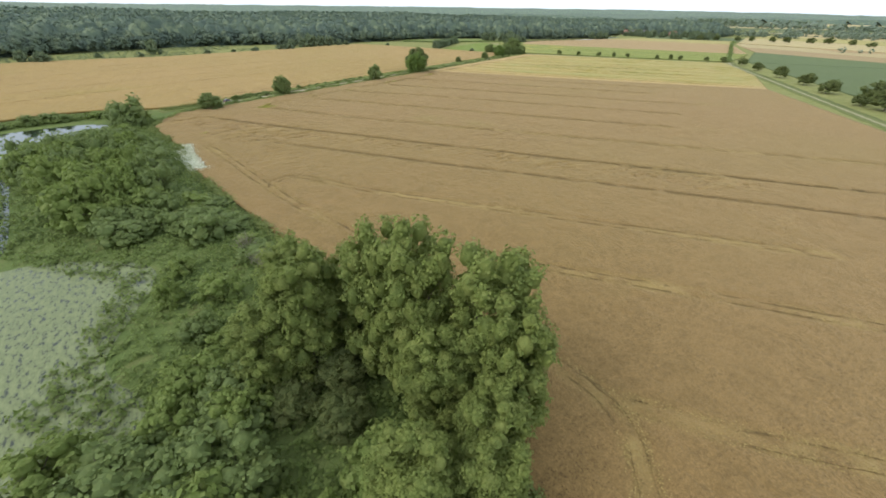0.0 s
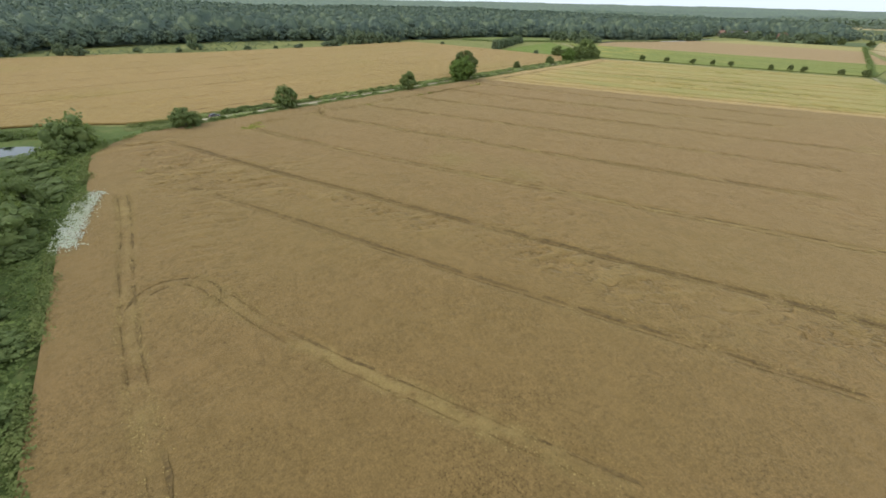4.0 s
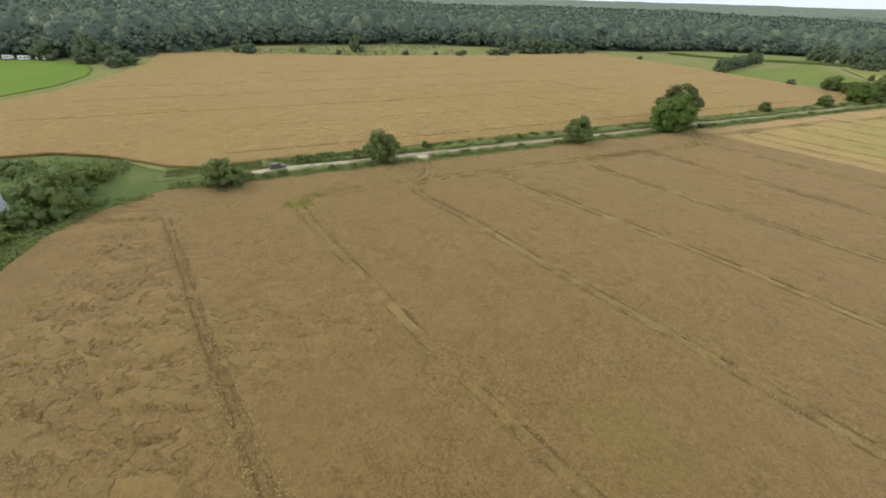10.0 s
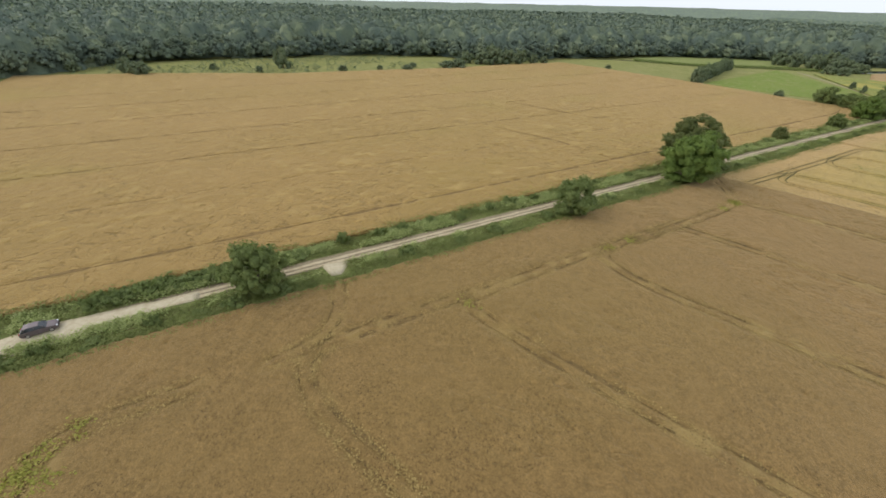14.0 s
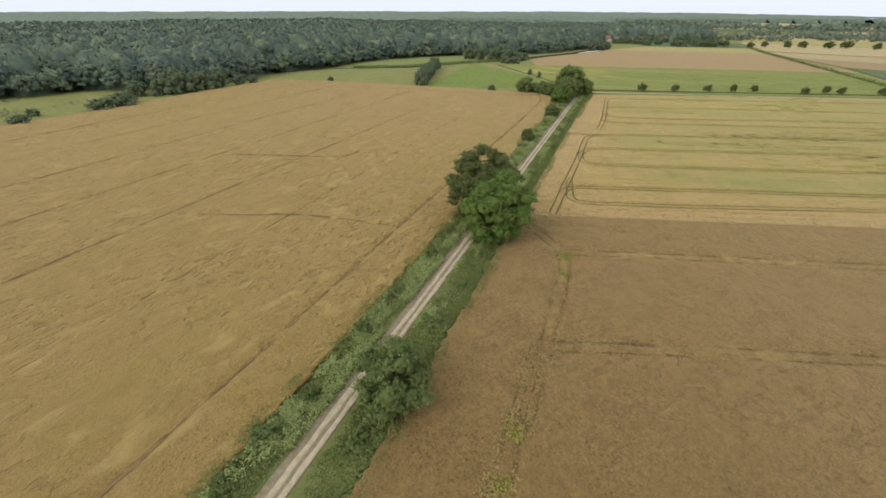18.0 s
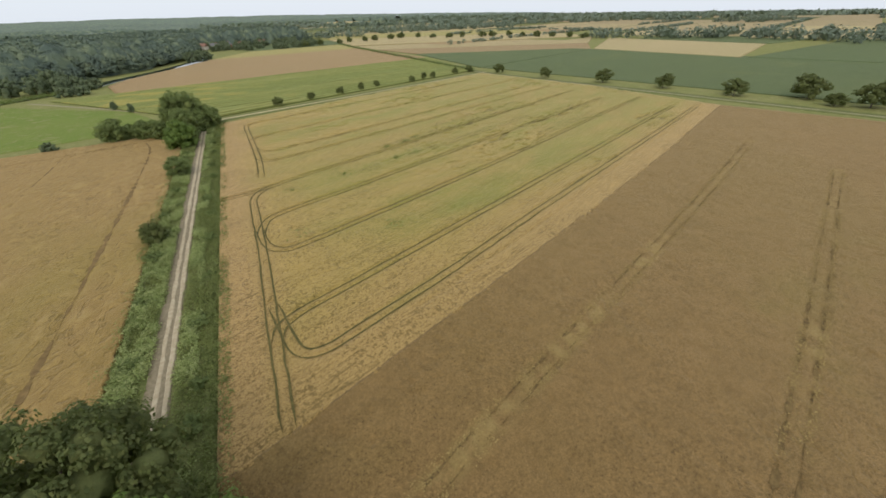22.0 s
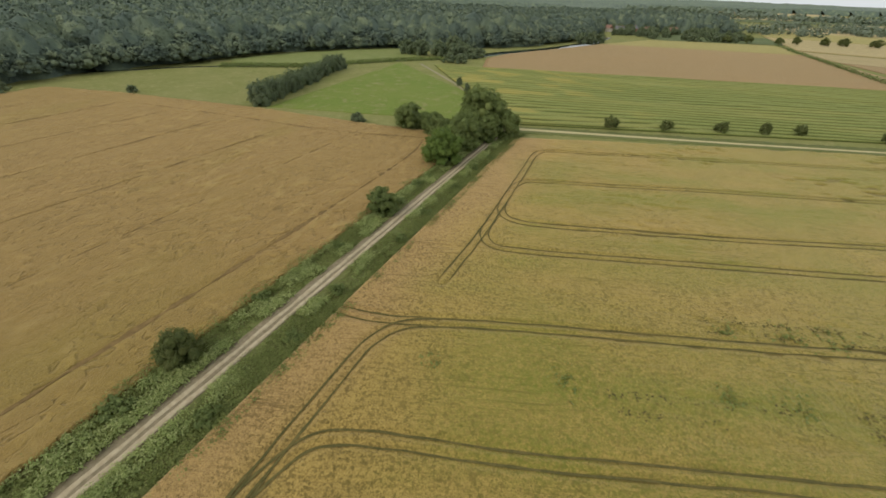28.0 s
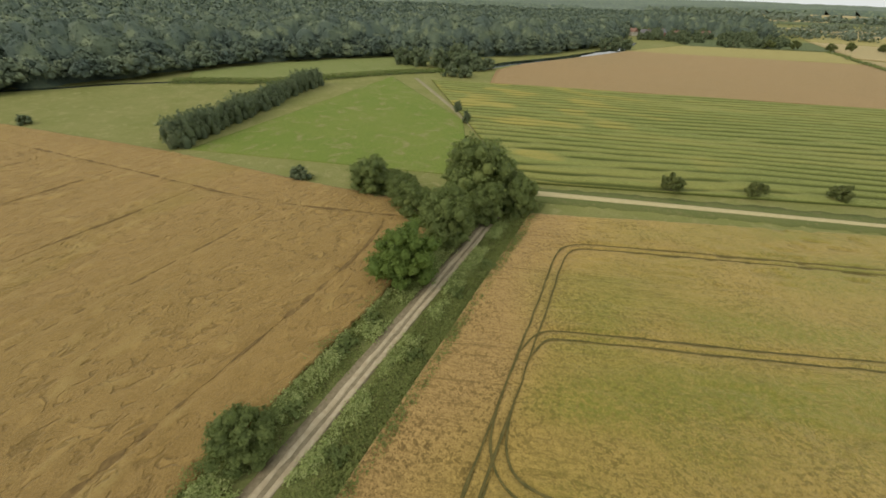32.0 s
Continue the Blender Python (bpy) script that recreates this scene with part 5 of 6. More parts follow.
WEEDY_SPOTS = [((-155.5, 345.8), 1.0, 26), ((-136.2, 352.6), 1.0, 28), ((-128.5, 355.0), 1.3, 32), ((-134.6, 366.4), 0.8, 18), ((-126.3, 369.5), 1.3, 30), ((-120.3, 371.6), 1.6, 40), ((-153.4, 306.6), 1.4, 22), ((-174.3, 312.3), 1.4, 18), ((-127, 316), 0.8, 10), ((-172.3, 341.3), 1.0, 12)]


# ---- low growth ----
def tufts(name, at, tall, wide, mat, per, size, label, seed, category="weeds"):
    """Many small plants in one mesh: sprays of leaves round each place."""
    r = np.random.default_rng(seed)
    n = len(at)
    d = r.normal(0, 1, (n, per, 3)) * np.array([0.5, 0.5, 0.0])
    up = r.uniform(0.1, 1.0, (n, per))
    p = np.concatenate([at[:, None, :] + d[..., :2] * wide[:, None, None], (up * tall[:, None])[..., None]], 2)
    out = np.concatenate([d[..., :2], np.full((n, per, 1), 1.3)], 2)
    v, f = leaf_quads(p.reshape(-1, 3), out.reshape(-1, 3), np.full(n * per, size), r)
    return tagged(new(name, mesh_of(name, v, f, mat)), label, category, kind="stuff")


def band(x0, x1, y0, y1, n, seed, keep=None):
    r = np.random.default_rng(seed)
    p = np.c_[r.uniform(x0, x1, n), r.uniform(y0, y1, n)]
    return p if keep is None else p[keep(p[:, 0], p[:, 1]) > r.uniform(0, 1, n)]


for name, x0, x1, y0, n, lift in (("verge_weeds_west", -205.6, -200.0, 76, 9500, 0.75), ("verge_weeds_east", -196.0, -189.0, 78, 12500, 0.95)):
    p = band(x0, x1, y0, 452, n, int(n), lambda x, y: (0.35 + 1.1 * soft_noise(x * 0.35, y * 0.12, 120)) * ((x < -197) | (np.abs(y - 146) > 2.2)) * np.clip(1.25 - np.abs(x - (x0 + x1) / 2) / (x1 - x0) * 1.5 + 0.8 * (soft_noise(x * 0.2, y * 0.3, 119) - 0.5), 0, 1))
    h = lift * (0.15 + 1.5 * soft_noise(p[:, 0] * 0.35, p[:, 1] * 0.13, 121) ** 1.4)
    tufts(name, p, h, np.full(len(p), 0.75), M_WEED, 18, 0.13, "dense dark green nettles and weeds on the verge", 122)
for name, x0, x1, seed in (("pale_weeds_west", -204.0, -199.4, 131), ("pale_weeds_east", -196.0, -193.4, 132)):
    p = band(x0, x1, 100, 440, int(2200 * (x1 - x0) + 1500), seed, lambda x, y: np.clip(4.5 * soft_noise(x * 0.4, y * 0.26, seed) - (1.6 if seed == 131 else 1.85), 0, 1))
    tufts(name, p, 0.8 + 0.6 * soft_noise(p[:, 0], p[:, 1], 133), np.full(len(p), 0.55), M_PARSNIP, 15, 0.13, "pale flowering hogweed along the track", seed)
for name, x, y0, y1, seed in (("edge_weeds_west", -204.3, 76, 436, 145), ("edge_weeds_east", -190.4, 82, 448, 146)):
    p = band(x - 1.5, x + 1.5, y0, y1, 5200, seed, lambda x_, y_: np.clip(2.6 * soft_noise(x_ * 0.3, y_ * 0.25, seed) - 0.5, 0, 1))
    tufts(name, p, 0.75 + 0.6 * soft_noise(p[:, 0] * 0.4, p[:, 1] * 0.4, 147), np.full(len(p), 0.6), M_WEED, 12, 0.13, "green weeds growing into the edge of the crop", seed)
p = along(THICKET[:-3], 5200) + rng.normal(0, 0.7, (5200, 2)) + np.array([0, -0.5])
p = p[2.4 * soft_noise(p[:, 0] * 0.22, p[:, 1] * 0.22, 148) - 0.4 > rng.random(len(p))]
tufts("thicket_edge_weeds", p, 0.7 + 0.9 * soft_noise(p[:, 0] * 0.3, p[:, 1] * 0.3, 149), np.full(len(p), 0.6), M_WEED, 7, 0.2, "tall green weeds along the edge of the wheat by the thicket", 150)
low_hedge = kind_of_tree("hedge_bush", "low dark green bush on the track verge", M_OAK, 2.2, 1.8, 0.0, 9, 9, 6, 0.2, 115, 0.9, group="bushes along the track")
spots = [(-201.9, y + rng.uniform(-1, 1), rng.uniform(3, 4.6), rng.uniform(1.5, 2.4)) for y in np.arange(109, 130, 2.4)]
spots += [(-202.4 + rng.uniform(-1, 1), y, rng.uniform(2, 4.2), rng.uniform(1.0, 2.3)) for y in (141, 150, 158, 163, 170, 177, 179, 186, 193, 199, 212, 222, 236, 243, 268, 285, 301, 318, 340, 358, 381, 392, 398)]
spots += [(-192.6 + rng.uniform(-1, 1), y, rng.uniform(2, 3.8), rng.uniform(0.9, 1.8)) for y in (82, 86, 96, 101, 105, 111, 118, 124, 129, 137, 160, 172, 181, 196, 207, 218, 229, 241, 262, 270, 277, 291, 305, 322, 336, 347, 366, 379, 395, 410, 420)]
for n, (x, y, w, h) in enumerate(spots):
    spot(low_hedge, x, y, w, h, n * 59, n == 0)
for x, y, w, h in ((-300, 631, 16, 11), (-312, 629, 17, 13), (-289, 636, 14, 10), (-326, 627, 17, 13), (-280, 641, 12, 8), (-338, 625, 16, 12), (-289, 600, 11, 7), (-279, 602, 10, 6.5), (-284, 612, 9, 6)):
    spot(far_tree, x, y, w, h, x * 3)
p = band(-500, -408, 60, 335, 2600, 271, lambda x, y: ((forest_depth(x, y) < -4) & (x < np.interp(y, [36, 100, 174, 310, 404], [-452, -442, -419, -422, -414]))) * np.clip(3 * soft_noise(x * 0.05, y * 0.05, 272) - 0.9, 0, 1))
tufts("meadow_rushes", p, np.full(len(p), 1.3), np.full(len(p), 1.1), M_HEDGE, 7, 0.4, "clumps of rushes in the rough meadow below the wood", 273, "rushes")
# white umbels on the field edge by the pond
c = along([(-142, 56.2), (-130, 51.4), (-116.5, 47.6)], 1900) + rng.normal(0, 1.05, (1900, 2))
tufts("white_flower_strip", c, np.full(1900, 1.1), np.full(1900, 0.5), M_UMBEL, 8, 0.16, "strip of white flowering umbels at the field edge", 141, "flowers")
# grass and reeds round the thicket
p = band(-190, 10, -20, 70, 16000, 151, lambda x, y: ((y < np.interp(x, edge_x, edge_y) - 0.4) & (y > np.interp(x, shore_x, shore_y) - 14)) * 1.0)
tufts("thicket_grass", p, 0.5 + 1.0 * soft_noise(p[:, 0] * 0.2, p[:, 1] * 0.2, 152), np.full(len(p), 0.7), M_REED, 6, 0.3, "tall green grass and reeds round the thicket", 153, "grass")
p = band(-232, -203, -30, 66, 5000, 161, lambda x, y: (np.abs(x + 213 + (50 - y) * 0.2) < 5) * 1.0)
tufts("pond_reeds", p, np.full(len(p), 1.6), np.full(len(p), 0.5), M_REED, 6, 0.3, "green reeds along the pond shore", 162, "reeds")

# ---- river along the foot of the wood ----
ribbon("river", [(-474, 330), (-456, 390), (-444, 435), (-418, 478), (-400, 497), (-362, 523), (-346, 549), (-331, 577), (-312, 603), (-288, 626), (-283, 645), (-277, 675), (-262, 712), (-240, 755), (-227, 800), (-214, 850), (-212, 900), (-205, 960)],
       [9, 9, 8, 6, 4, 4, 4, 6, 10, 14, 16, 20, 18, 14, 12, 10], 0.05, W, "dark slow river along the wood", "river", wobble=2.0, step=6)

r = np.random.default_rng(261)
p = along([(-404, 494), (-362, 523), (-346, 549), (-331, 577), (-312, 603), (-286, 626)], 2600)
p = p + np.where(r.random((2600, 1)) < 0.5, 1, -1) * np.array([[0.66, -0.75]]) * r.uniform(2.2, 6.0, (2600, 1)) + r.normal(0, 0.6, (2600, 2))
tufts("river_reeds", p, np.full(2600, 1.7), np.full(2600, 0.9), M_REED, 4, 0.4, "dark green reeds along the river", 262, "reeds")

# The white reflection of the sky is put into the pool's base colour.
k = Nodes("sky_white_water")
ribbon("river_pool", [(-233, 745), (-226, 775), (-220, 806), (-214, 830)], [8, 20, 18, 8], 0.14, k.surface((0.5, 0.52, 0.53), 0.3, k.bump(k.noise(k.place(), 1.2, 3), 0.2, 0.1), spec=0.8), "rippled pool of the river with a painted white sky reflection", "river", wobble=2.0, step=4)


# ---- distance: fields, hedges and woods out to the horizon ----
def far_country():
    r = np.random.default_rng(201)
    fv, ff, fm, n = [], [], [], 0
    hedges, woods = [], []
    c19, s19 = math.cos(radians(19)), math.sin(radians(19))
    v = -300.0
    while v < 4600:
        depth = r.uniform(90, 200) * (1 + v / 2500)
        u = -500.0 - r.uniform(0, 200)
        while u < 4200:
            wide = r.uniform(160, 420) * (1 + v / 3000)
            q = [(a * c19 - b * s19, a * s19 + b * c19) for a, b in ((u + 3, v + 3), (u + wide - 3, v + 3), (u + wide - 3, v + depth - 3), (u + 3, v + depth - 3))]
            cx, cy = sum(p_[0] for p_ in q) / 4, sum(p_[1] for p_ in q) / 4
            clear = forest_depth(np.array([min(p_[0] for p_ in q)]), np.array([cy]))[0] < -20
            near = (cy < 1010 and cx < 410) or (cy < 520 and cx < 860)
            if clear and not near and abs(cx) < 4300 and cy < 4500:
                z = r.uniform(0.2, 0.5)
                fv += [(x, y, z + float(land(x, y)) + (1.0 if cy > 1500 else 0.0)) for x, y in q]
                ff.append([n, n + 1, n + 2, n + 3])
                n += 4
                fm.append(r.choice(5, p=[0.64, 0.07, 0.13, 0.08, 0.08]))
                if r.random() < 0.36:
                    hedges.append((q[0], q[1]))
                if r.random() < 0.24:
                    hedges.append((q[1], q[2]))
                if r.random() < 0.08 + 0.34 * (cy > 1300):
                    woods.append((cx, cy, wide * 0.4, depth * 0.3))
            u += wide
        v += depth
    tagged(new("far_fields", mesh_of("far_fields", fv, ff, M_STRAW, M_PINK, M_STRIPE, M_BLUEGREEN, M_GROUND, index=fm)), "patchwork of distant ripe and green fields", "fields", kind="stuff")
    woods += [(400, 752, 26, 36), (440, 690, 30, 40), (475, 640, 26, 30), (540, 615, 34, 40), (505, 540, 36, 40), (500, 480, 45, 40), (30, 1300, 90, 60)]
    at, out, size = [], [], []

    def clumps(px, py, h, w):
        far = np.hypot(px + 70, py - 300) > 1500
        for ok, per, k_ in ((far, 9, 0.55), (~far, 30, 0.3)):
            m = int(ok.sum())
            d = r.normal(0, 1, (m, per, 3))
            d /= np.linalg.norm(d, axis=2)[:, :, None]
            d *= r.uniform(0.6, 1.05, (m, per, 1))
            base = np.c_[px[ok], py[ok], land(px[ok], py[ok]) + h[ok] * 0.5]
            at.append((base[:, None] + d * np.stack([w[ok], w[ok], h[ok] * 0.5], 1)[:, None]).reshape(-1, 3))
            out.append(d.reshape(-1, 3) + (0, 0, 0.4))
            size.append(np.repeat(w[ok] * k_, per))

    for (ax, ay), (bx, by) in hedges:
        length = math.hypot(bx - ax, by - ay)
        m = int(length / (5.5 if ay < 1500 else 9.0) * r.uniform(0.5, 1.0)) + 2
        t = r.uniform(0, 1, m)
        clumps(ax + (bx - ax) * t + r.normal(0, 1.5, m), ay + (by - ay) * t + r.normal(0, 1.5, m), r.uniform(3, 8, m), r.uniform(3.5, 6.5, m))
    for cx, cy, a, b in woods:
        m = int(min(260, a * b / 90)) + 10
        clumps(cx + r.uniform(-a, a, m), cy + r.uniform(-b, b, m), r.uniform(10, 19, m), r.uniform(5, 9, m))
    px, py = r.uniform(-4300, 4300, 9000), r.uniform(600, 4700, 9000)
    gone = np.hypot(px + 70, py - 300)
    ok = (gone > 2000) & (gone < 4600) & (soft_noise(px * 0.0016 + py * 0.0004, py * 0.0045, 207) + 0.25 * soft_noise(px * 0.006, py * 0.006, 208) > 0.62 - 0.26 * (gone > 3000)) & (forest_depth(px, py) < 0)
    clumps(px[ok], py[ok], r.uniform(11, 19, ok.sum()), r.uniform(16, 30, ok.sum()))
    v_, f_ = leaf_quads(np.concatenate(at), np.concatenate(out), np.concatenate(size), r)
    tagged(new("far_hedges", mesh_of("far_hedges", v_, f_, M_HAZED_WOOD)), "distant hedgerows and small woods", "hedges", kind="stuff")


far_country()
# tree line on the far side of the pale fields and the hedge that runs to it
r = np.random.default_rng(211)
p = np.concatenate([along([(2, 534), (1, 700), (-2, 935)], 190), along([(4, 940), (-2, 1000)], 20)]) + r.normal(0, 0.8, (210, 2))
tufts("boundary_hedge", p, r.uniform(1.8, 3.2, 210), np.full(210, 2.2), M_OAK, 18, 0.7, "low dark hedge between two fields", 212, "hedge")
for n, q in enumerate(along([(-60, 1000), (0, 1017), (144, 1080), (312, 945), (370, 780)], 20)):
    spot(lane, q[0] + rng.normal(0, 4), q[1] + rng.normal(0, 4), rng.uniform(10, 17), rng.uniform(8, 13), n * 31)


# ---- parked car ----
M_PAINT = plain_material("plum_car_paint", (0.13, 0.1, 0.1), (0.16, 0.125, 0.125), 3.0, 0.4, 0.02, 0.01, 0.2, 0.4, 0.15)
M_GLASS = plain_material("dark_car_glass", (0.02, 0.025, 0.03), (0.03, 0.035, 0.04), 2.0, 0.06, 0.0, 0.01, 0.0, 0.6)
M_TYRE = plain_material("black_rubber", (0.015, 0.015, 0.015), (0.03, 0.03, 0.03), 8.0, 0.8)
M_RIM = plain_material("alloy_rim", (0.5, 0.5, 0.52), (0.6, 0.6, 0.62), 6.0, 0.35, 0.05, 0.01, 0.9)
M_LAMP = plain_material("clear_lamp", (0.6, 0.62, 0.64), (0.7, 0.72, 0.74), 6.0, 0.15)
M_REDLAMP = plain_material("red_lamp", (0.35, 0.02, 0.02), (0.45, 0.03, 0.03), 6.0, 0.2)
M_TRIM = plain_material("black_plastic", (0.03, 0.03, 0.03), (0.05, 0.05, 0.05), 6.0, 0.6)


def slab(profile, half, inset=0.0, bevel=0.0):
    """A side profile of (length, height) drawn out to both sides; inset narrows it towards the top."""
    bm = bmesh.new()
    zs = [p[1] for p in profile]
    lo, hi = min(zs), max(zs)
    rows = []
    for sgn in (-1, 1):
        rows.append([bm.verts.new((x, sgn * (half - inset * (z - lo) / (hi - lo)), z)) for x, z in profile])
    bm.faces.new(rows[0][::-1])
    bm.faces.new(rows[1])
    n = len(profile)
    for i_ in range(n):
        bm.faces.new((rows[0][i_], rows[0][(i_ + 1) % n], rows[1][(i_ + 1) % n], rows[1][i_]))
    bmesh.ops.recalc_face_normals(bm, faces=bm.faces[:])
    if bevel:
        bmesh.ops.bevel(bm, geom=bm.edges[:], offset=bevel, segments=2, affect="EDGES", profile=0.7)
    return bm


def wheel_mesh(radius, width, mat, name):
    bm = bmesh.new()
    bmesh.ops.create_cone(bm, cap_ends=True, segments=20, radius1=radius, radius2=radius, depth=width, matrix=Matrix.Rotation(radians(90), 4, "X"))
    bmesh.ops.bevel(bm, geom=[e for e in bm.edges if len(e.link_faces) == 2 and any(len(f_.verts) > 4 for f_ in e.link_faces)], offset=min(0.03, width * 0.2), segments=2, affect="EDGES")
    return bm_mesh(name, bm, mat)


def box_mesh(name, size, mat, bevel=0.02):
    bm = bmesh.new()
    bmesh.ops.create_cube(bm, size=1.0, matrix=Matrix.Diagonal((*size, 1)))
    if bevel:
        bmesh.ops.bevel(bm, geom=bm.edges[:], offset=bevel, segments=2, affect="EDGES")
    return bm_mesh(name, bm, mat)


def parked_car():
    car = tagged(new("car"), "plum-grey hatchback parked on the gravel pull-in", "car")
    low = [(-2.02, 0.35), (-1.75, 0.2), (1.75, 0.2), (2.05, 0.36), (2.06, 0.62), (1.85, 0.8), (0.95, 0.95), (-1.9, 0.98), (-2.05, 0.75)]
    part("body", bm_mesh("body", slab(low, 0.86, 0.08, 0.05), M_PAINT), car)
    top = [(-1.85, 0.96), (0.95, 0.94), (0.25, 1.42), (-0.9, 1.47), (-1.5, 1.36)]
    part("cabin", bm_mesh("cabin", slab(top, 0.78, 0.16, 0.04), M_GLASS), car, "dark glass cabin")
    roof = [(-1.52, 1.4), (0.2, 1.42), (0.1, 1.48), (-0.9, 1.51), (-1.45, 1.45)]
    part("roof", bm_mesh("roof", slab(roof, 0.63, 0.03, 0.02), M_PAINT), car)
    for sy in (-1, 1):
        for px in (0.62, -0.35, -1.42):
            o = part("pillar", box_mesh("pillar", (0.07, 0.04, 0.5), M_PAINT, 0.01), car)
            o.matrix_basis = pose(px, sy * 0.715, 1.18, -sy * 17, -48 if px > 0 else 8, 0)
        o = part("mirror", box_mesh("mirror", (0.12, 0.18, 0.12), M_TRIM, 0.03), car)
        o.matrix_basis = pose(0.72, sy * 0.92, 1.0)
        o = part("headlight", box_mesh("headlight", (0.16, 0.32, 0.14), M_LAMP, 0.03), car)
        o.matrix_basis = pose(1.96, sy * 0.6, 0.68)
        o = part("tail_light", box_mesh("tail_light", (0.1, 0.2, 0.3), M_REDLAMP, 0.03), car)
        o.matrix_basis = pose(-1.99, sy * 0.68, 0.84)
        for px in (1.28, -1.28):
            tyre = part("wheel", wheel_mesh(0.31, 0.2, M_TYRE, "tyre"), car)
            tyre.matrix_basis = pose(px, sy * 0.77, 0.31)
            o = part("rim", wheel_mesh(0.2, 0.03, M_RIM, "rim"), tyre)
            o.matrix_basis = pose(0, sy * 0.095, 0)
    for px in (2.06, -2.05):
        o = part("bumper", box_mesh("bumper", (0.12, 1.5, 0.16), M_TRIM, 0.04), car)
        o.matrix_basis = pose(px, 0, 0.42)
    return car


parked_car().matrix_basis = pose(-198.4, 103.8, 0.13, 0, 0, 97)

# ---- far houses and caravans ----
M_WALL = plain_material("pale_plaster", (0.6, 0.56, 0.48), (0.7, 0.66, 0.58), 0.8, 0.9)
M_BRICK = plain_material("red_brick", (0.3, 0.13, 0.08), (0.38, 0.18, 0.11), 2.0, 0.9)
M_TILE = plain_material("orange_roof_tiles", (0.25, 0.14, 0.1), (0.3, 0.175, 0.125), 1.5, 0.85)
M_SLATE = plain_material("grey_roof_tiles", (0.14, 0.13, 0.13), (0.2, 0.19, 0.19), 1.5, 0.85)
M_PANE = plain_material("window_glass", (0.03, 0.035, 0.04), (0.05, 0.055, 0.06), 1.0, 0.1, 0.0, 0.01)
M_WHITE = plain_material("white_panels", (0.75, 0.75, 0.73), (0.82, 0.82, 0.8), 0.6, 0.5)


def house(label, long, deep, tall, wall, roof_mat):
    h = tagged(new("house"), label, "house", "village houses")
    part("wall", box_mesh("wall", (long, deep, tall), wall, 0.0), h).matrix_basis = pose(0, 0, tall / 2)
    bm = bmesh.new()
    e, rise = 0.5, deep * 0.48
    p = [bm.verts.new(q) for q in ((-long / 2 - e, -deep / 2 - e, tall - 0.3), (long / 2 + e, -deep / 2 - e, tall - 0.3), (long / 2 + e, deep / 2 + e, tall - 0.3), (-long / 2 - e, deep / 2 + e, tall - 0.3), (-long / 2 - e, 0, tall + rise), (long / 2 + e, 0, tall + rise))]
    for ids in ((0, 1, 5, 4), (2, 3, 4, 5), (0, 4, 3), (1, 2, 5), (3, 2, 1, 0)):
        bm.faces.new([p[q] for q in ids])
    roof_ob = part("roof", bm_mesh("roof", bm, roof_mat), h)
    part("chimney", box_mesh("chimney", (0.8, 0.6, 1.8), M_BRICK, 0.03), roof_ob).matrix_basis = pose(long * 0.25, 0, tall + rise + 0.2)
    for sy in (-1, 1):
        for k_ in (-0.32, 0.0, 0.32):
            w = part("window", box_mesh("window", (1.2, 0.1, 1.3), M_WHITE, 0.02), h)
            w.matrix_basis = pose(long * k_, sy * (deep / 2 + 0.02), tall * 0.55)
            part("pane", box_mesh("pane", (1.0, 0.04, 1.1), M_PANE, 0.0), w).matrix_basis = pose(0, sy * 0.06, 0)
    part("door", box_mesh("door", (1.0, 0.1, 2.05), M_TRIM, 0.02), h).matrix_basis = pose(long * 0.16, -deep / 2 - 0.02, 1.03)
    return h


for n, (x, y, a, lab, lo_, de, ta, wa, ro) in enumerate((
        (-232, 1075, 25, "brick village house with an orange tiled roof", 14, 9, 6, M_BRICK, M_TILE),
        (-218, 1092, -40, "pale plastered village house with an orange roof", 12, 9, 5.5, M_WALL, M_TILE),
        (-200, 1080, 10, "pale village house with a grey roof", 13, 8.5, 5.5, M_WALL, M_SLATE),
        (-180, 1105, 60, "brick village house with a grey roof", 15, 9, 6, M_BRICK, M_SLATE),
        (-160, 1095, 20, "pale plastered village house with an orange roof", 12, 9, 5, M_WALL, M_TILE),
        (-246, 1060, 70, "pale barn with a grey roof by the wood", 20, 11, 6, M_WALL, M_SLATE),
        (-120, 1110, 35, "brick village house with an orange tiled roof", 13, 9, 6, M_BRICK, M_TILE))):
    house(lab, lo_, de, ta, wa, ro).matrix_basis = pose(x, y, 0, 0, 0, a)


def caravan():
    c = tagged(new("caravan"), "white caravan parked at the edge of the wood", "caravan", "caravans by the wood")
    part("shell", bm_mesh("shell", slab([(-3, 0.5), (2.6, 0.5), (3, 1.2), (2.7, 2.5), (-2.8, 2.6), (-3.1, 1.4)], 1.15, 0.08, 0.08), M_WHITE), c)
    for sy in (-1, 1):
        for px in (-1.6, 0.4, 1.8):
            part("window", box_mesh("window", (0.9, 0.05, 0.6), M_PANE, 0.02), c).matrix_basis = pose(px, sy * 1.12, 1.7)
        part("wheel", wheel_mesh(0.33, 0.18, M_TYRE, "tyre"), c).matrix_basis = pose(-0.3, sy * 1.0, 0.33)
    part("drawbar", box_mesh("drawbar", (1.4, 0.12, 0.1), M_TRIM, 0.02), c).matrix_basis = pose(3.5, 0, 0.45)
    part("jockey_wheel", wheel_mesh(0.12, 0.08, M_TYRE, "jockey_wheel"), c).matrix_basis = pose(4.0, 0, 0.12)
    return c


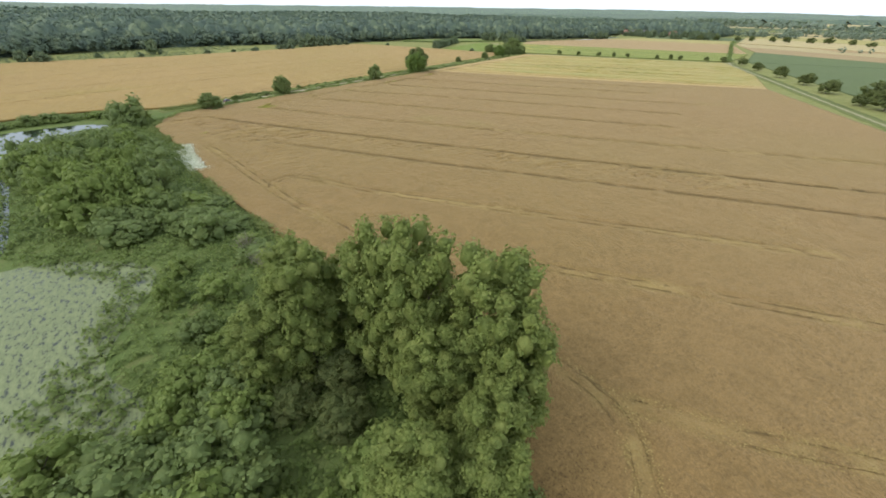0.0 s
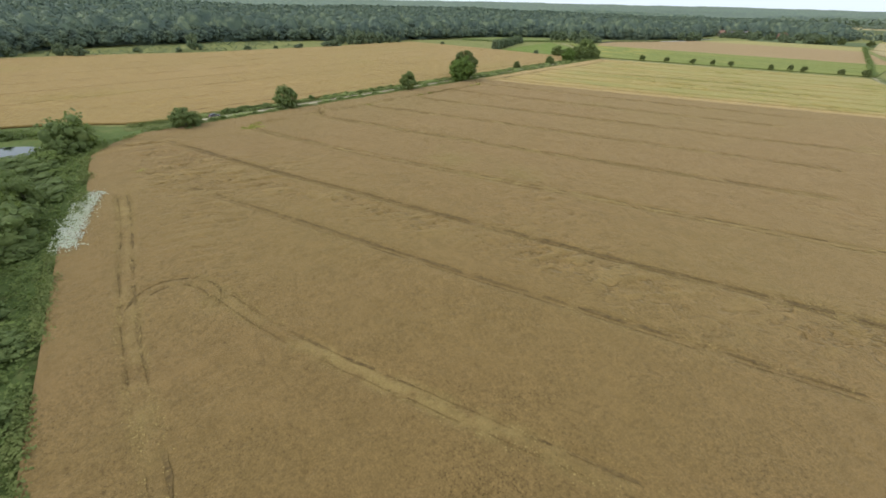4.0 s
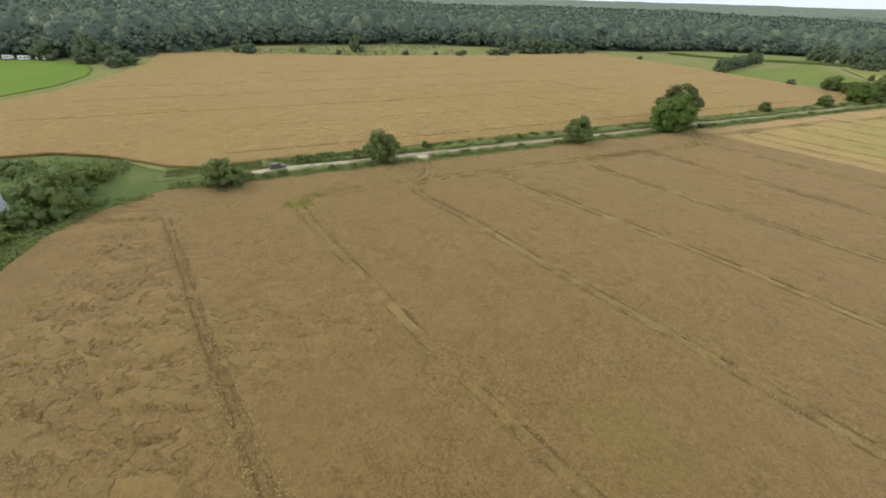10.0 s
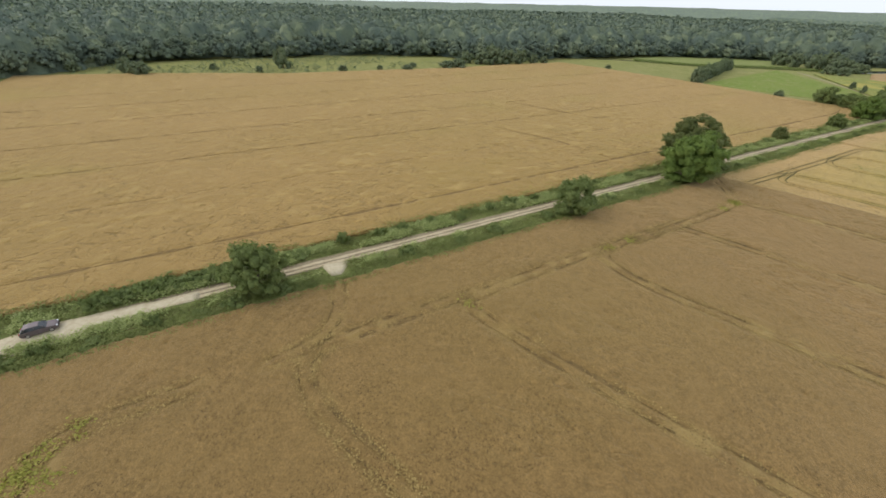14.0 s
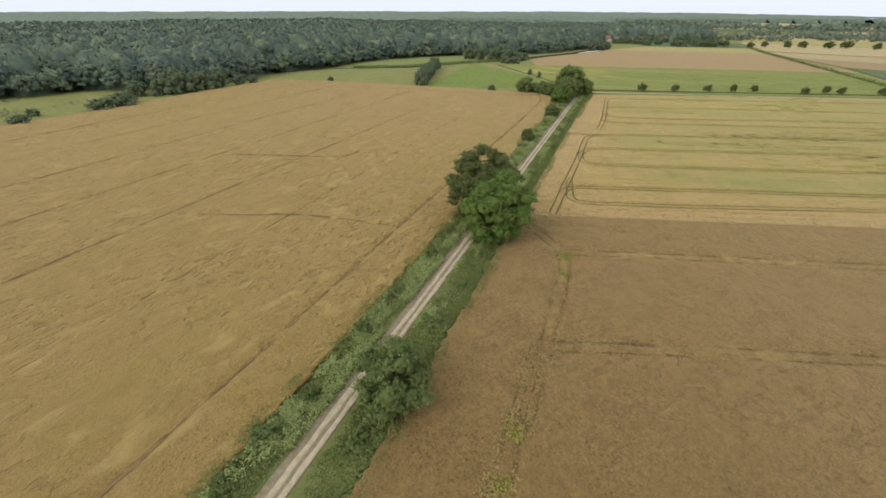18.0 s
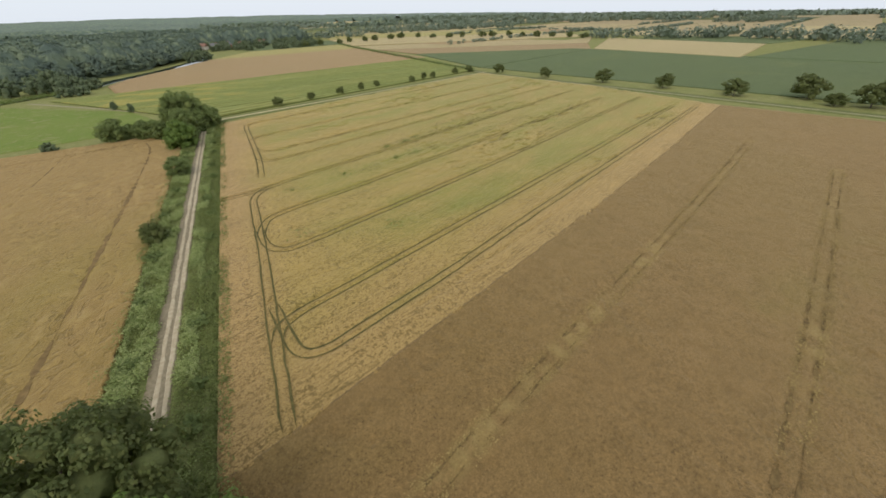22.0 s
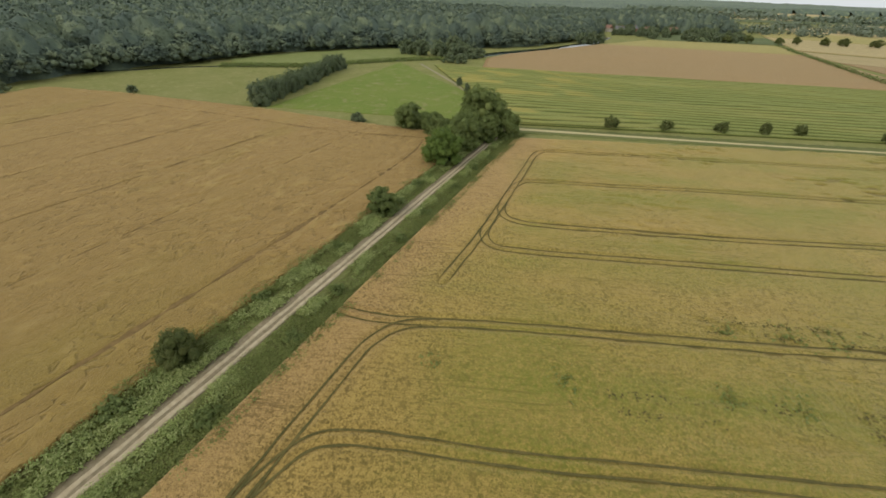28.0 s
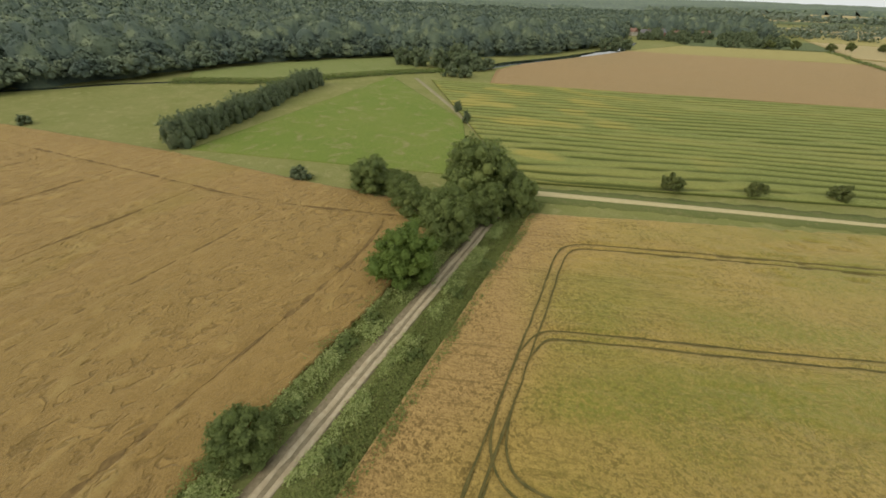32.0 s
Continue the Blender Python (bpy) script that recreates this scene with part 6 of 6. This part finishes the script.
van = caravan()
van.matrix_basis = pose(-424, -22, 0, 0, 0, 80)
copy_thing(van, pose(-425, -31, 0, 0, 0, 95))
copy_thing(van, pose(-428, -40, 0, 0, 0, 60))
r = np.random.default_rng(221)
for n in range(95):
    spot(far_tree, r.uniform(-262, -30), r.uniform(985, 1180), r.uniform(10, 17), r.uniform(8, 14), n * 37)

# rank weeds in the wheat where the sprayer turns
r = np.random.default_rng(241)
c = np.concatenate([np.array(q) + r.normal(0, w, (n, 2)) for q, w, n in (((-172.6, 108), 1.0, 90), ((-173.2, 105), 1.0, 70), ((-171, 110.5), 0.8, 45), ((-175, 109), 0.8, 40), ((-176.8, 112), 0.7, 30), ((-177, 246), 0.9, 70), ((-176.6, 240), 0.7, 30), ((-176.5, 205), 0.8, 30), ((-176.6, 198), 0.7, 26), ((-175, 162.5), 0.8, 22), ((-151, 67.5), 0.8, 16))])
tufts("wheat_weeds", c, np.full(len(c), 1.0), np.full(len(c), 0.45), M_RANK, 9, 0.16, "yellow-green rank weeds at the turns of the wheel tracks", 242)
# yellow-green shoots in the edge of the lodged wheat
p = band(-212, -204, 180, 256, 5200, 251, lambda x, y: np.exp(-(-204 - x) / 2.6) * np.clip(2.5 * soft_noise(x * 0.2, y * 0.12, 252) - 0.5, 0, 1))
tufts("wheat_edge_shoots", p, np.full(len(p), 0.98), np.full(len(p), 0.4), M_RANK, 4, 0.13, "yellow-green shoots in the edge of the lodged wheat", 253)
# broken clumps in the barley
bent_straw("barley_clumps", [np.array(q, float) for q in ([(-138, 366), (-50, 396)], [(-122, 355.5), (-60, 377)], [(-78, 349), (-30, 366)], [(-150, 345), (-125, 354)], [(-110, 384), (-40, 408)])], 1.3, (0.5, 0.45, 0.4, 0.4, 0.35), M_TROD_Y, "dark broken clumps in the barley", 305, 0.74, 30, 0.2)
# rank weeds in the barley
r = np.random.default_rng(231)
c = np.concatenate([np.array(q) + r.normal(0, w, (n, 2)) for q, w, n in WEEDY_SPOTS])
tufts("barley_weeds", c, np.full(len(c), 1.05), np.full(len(c), 0.5), M_WEED, 7, 0.2, "patches of rank green weeds in the barley", 232)
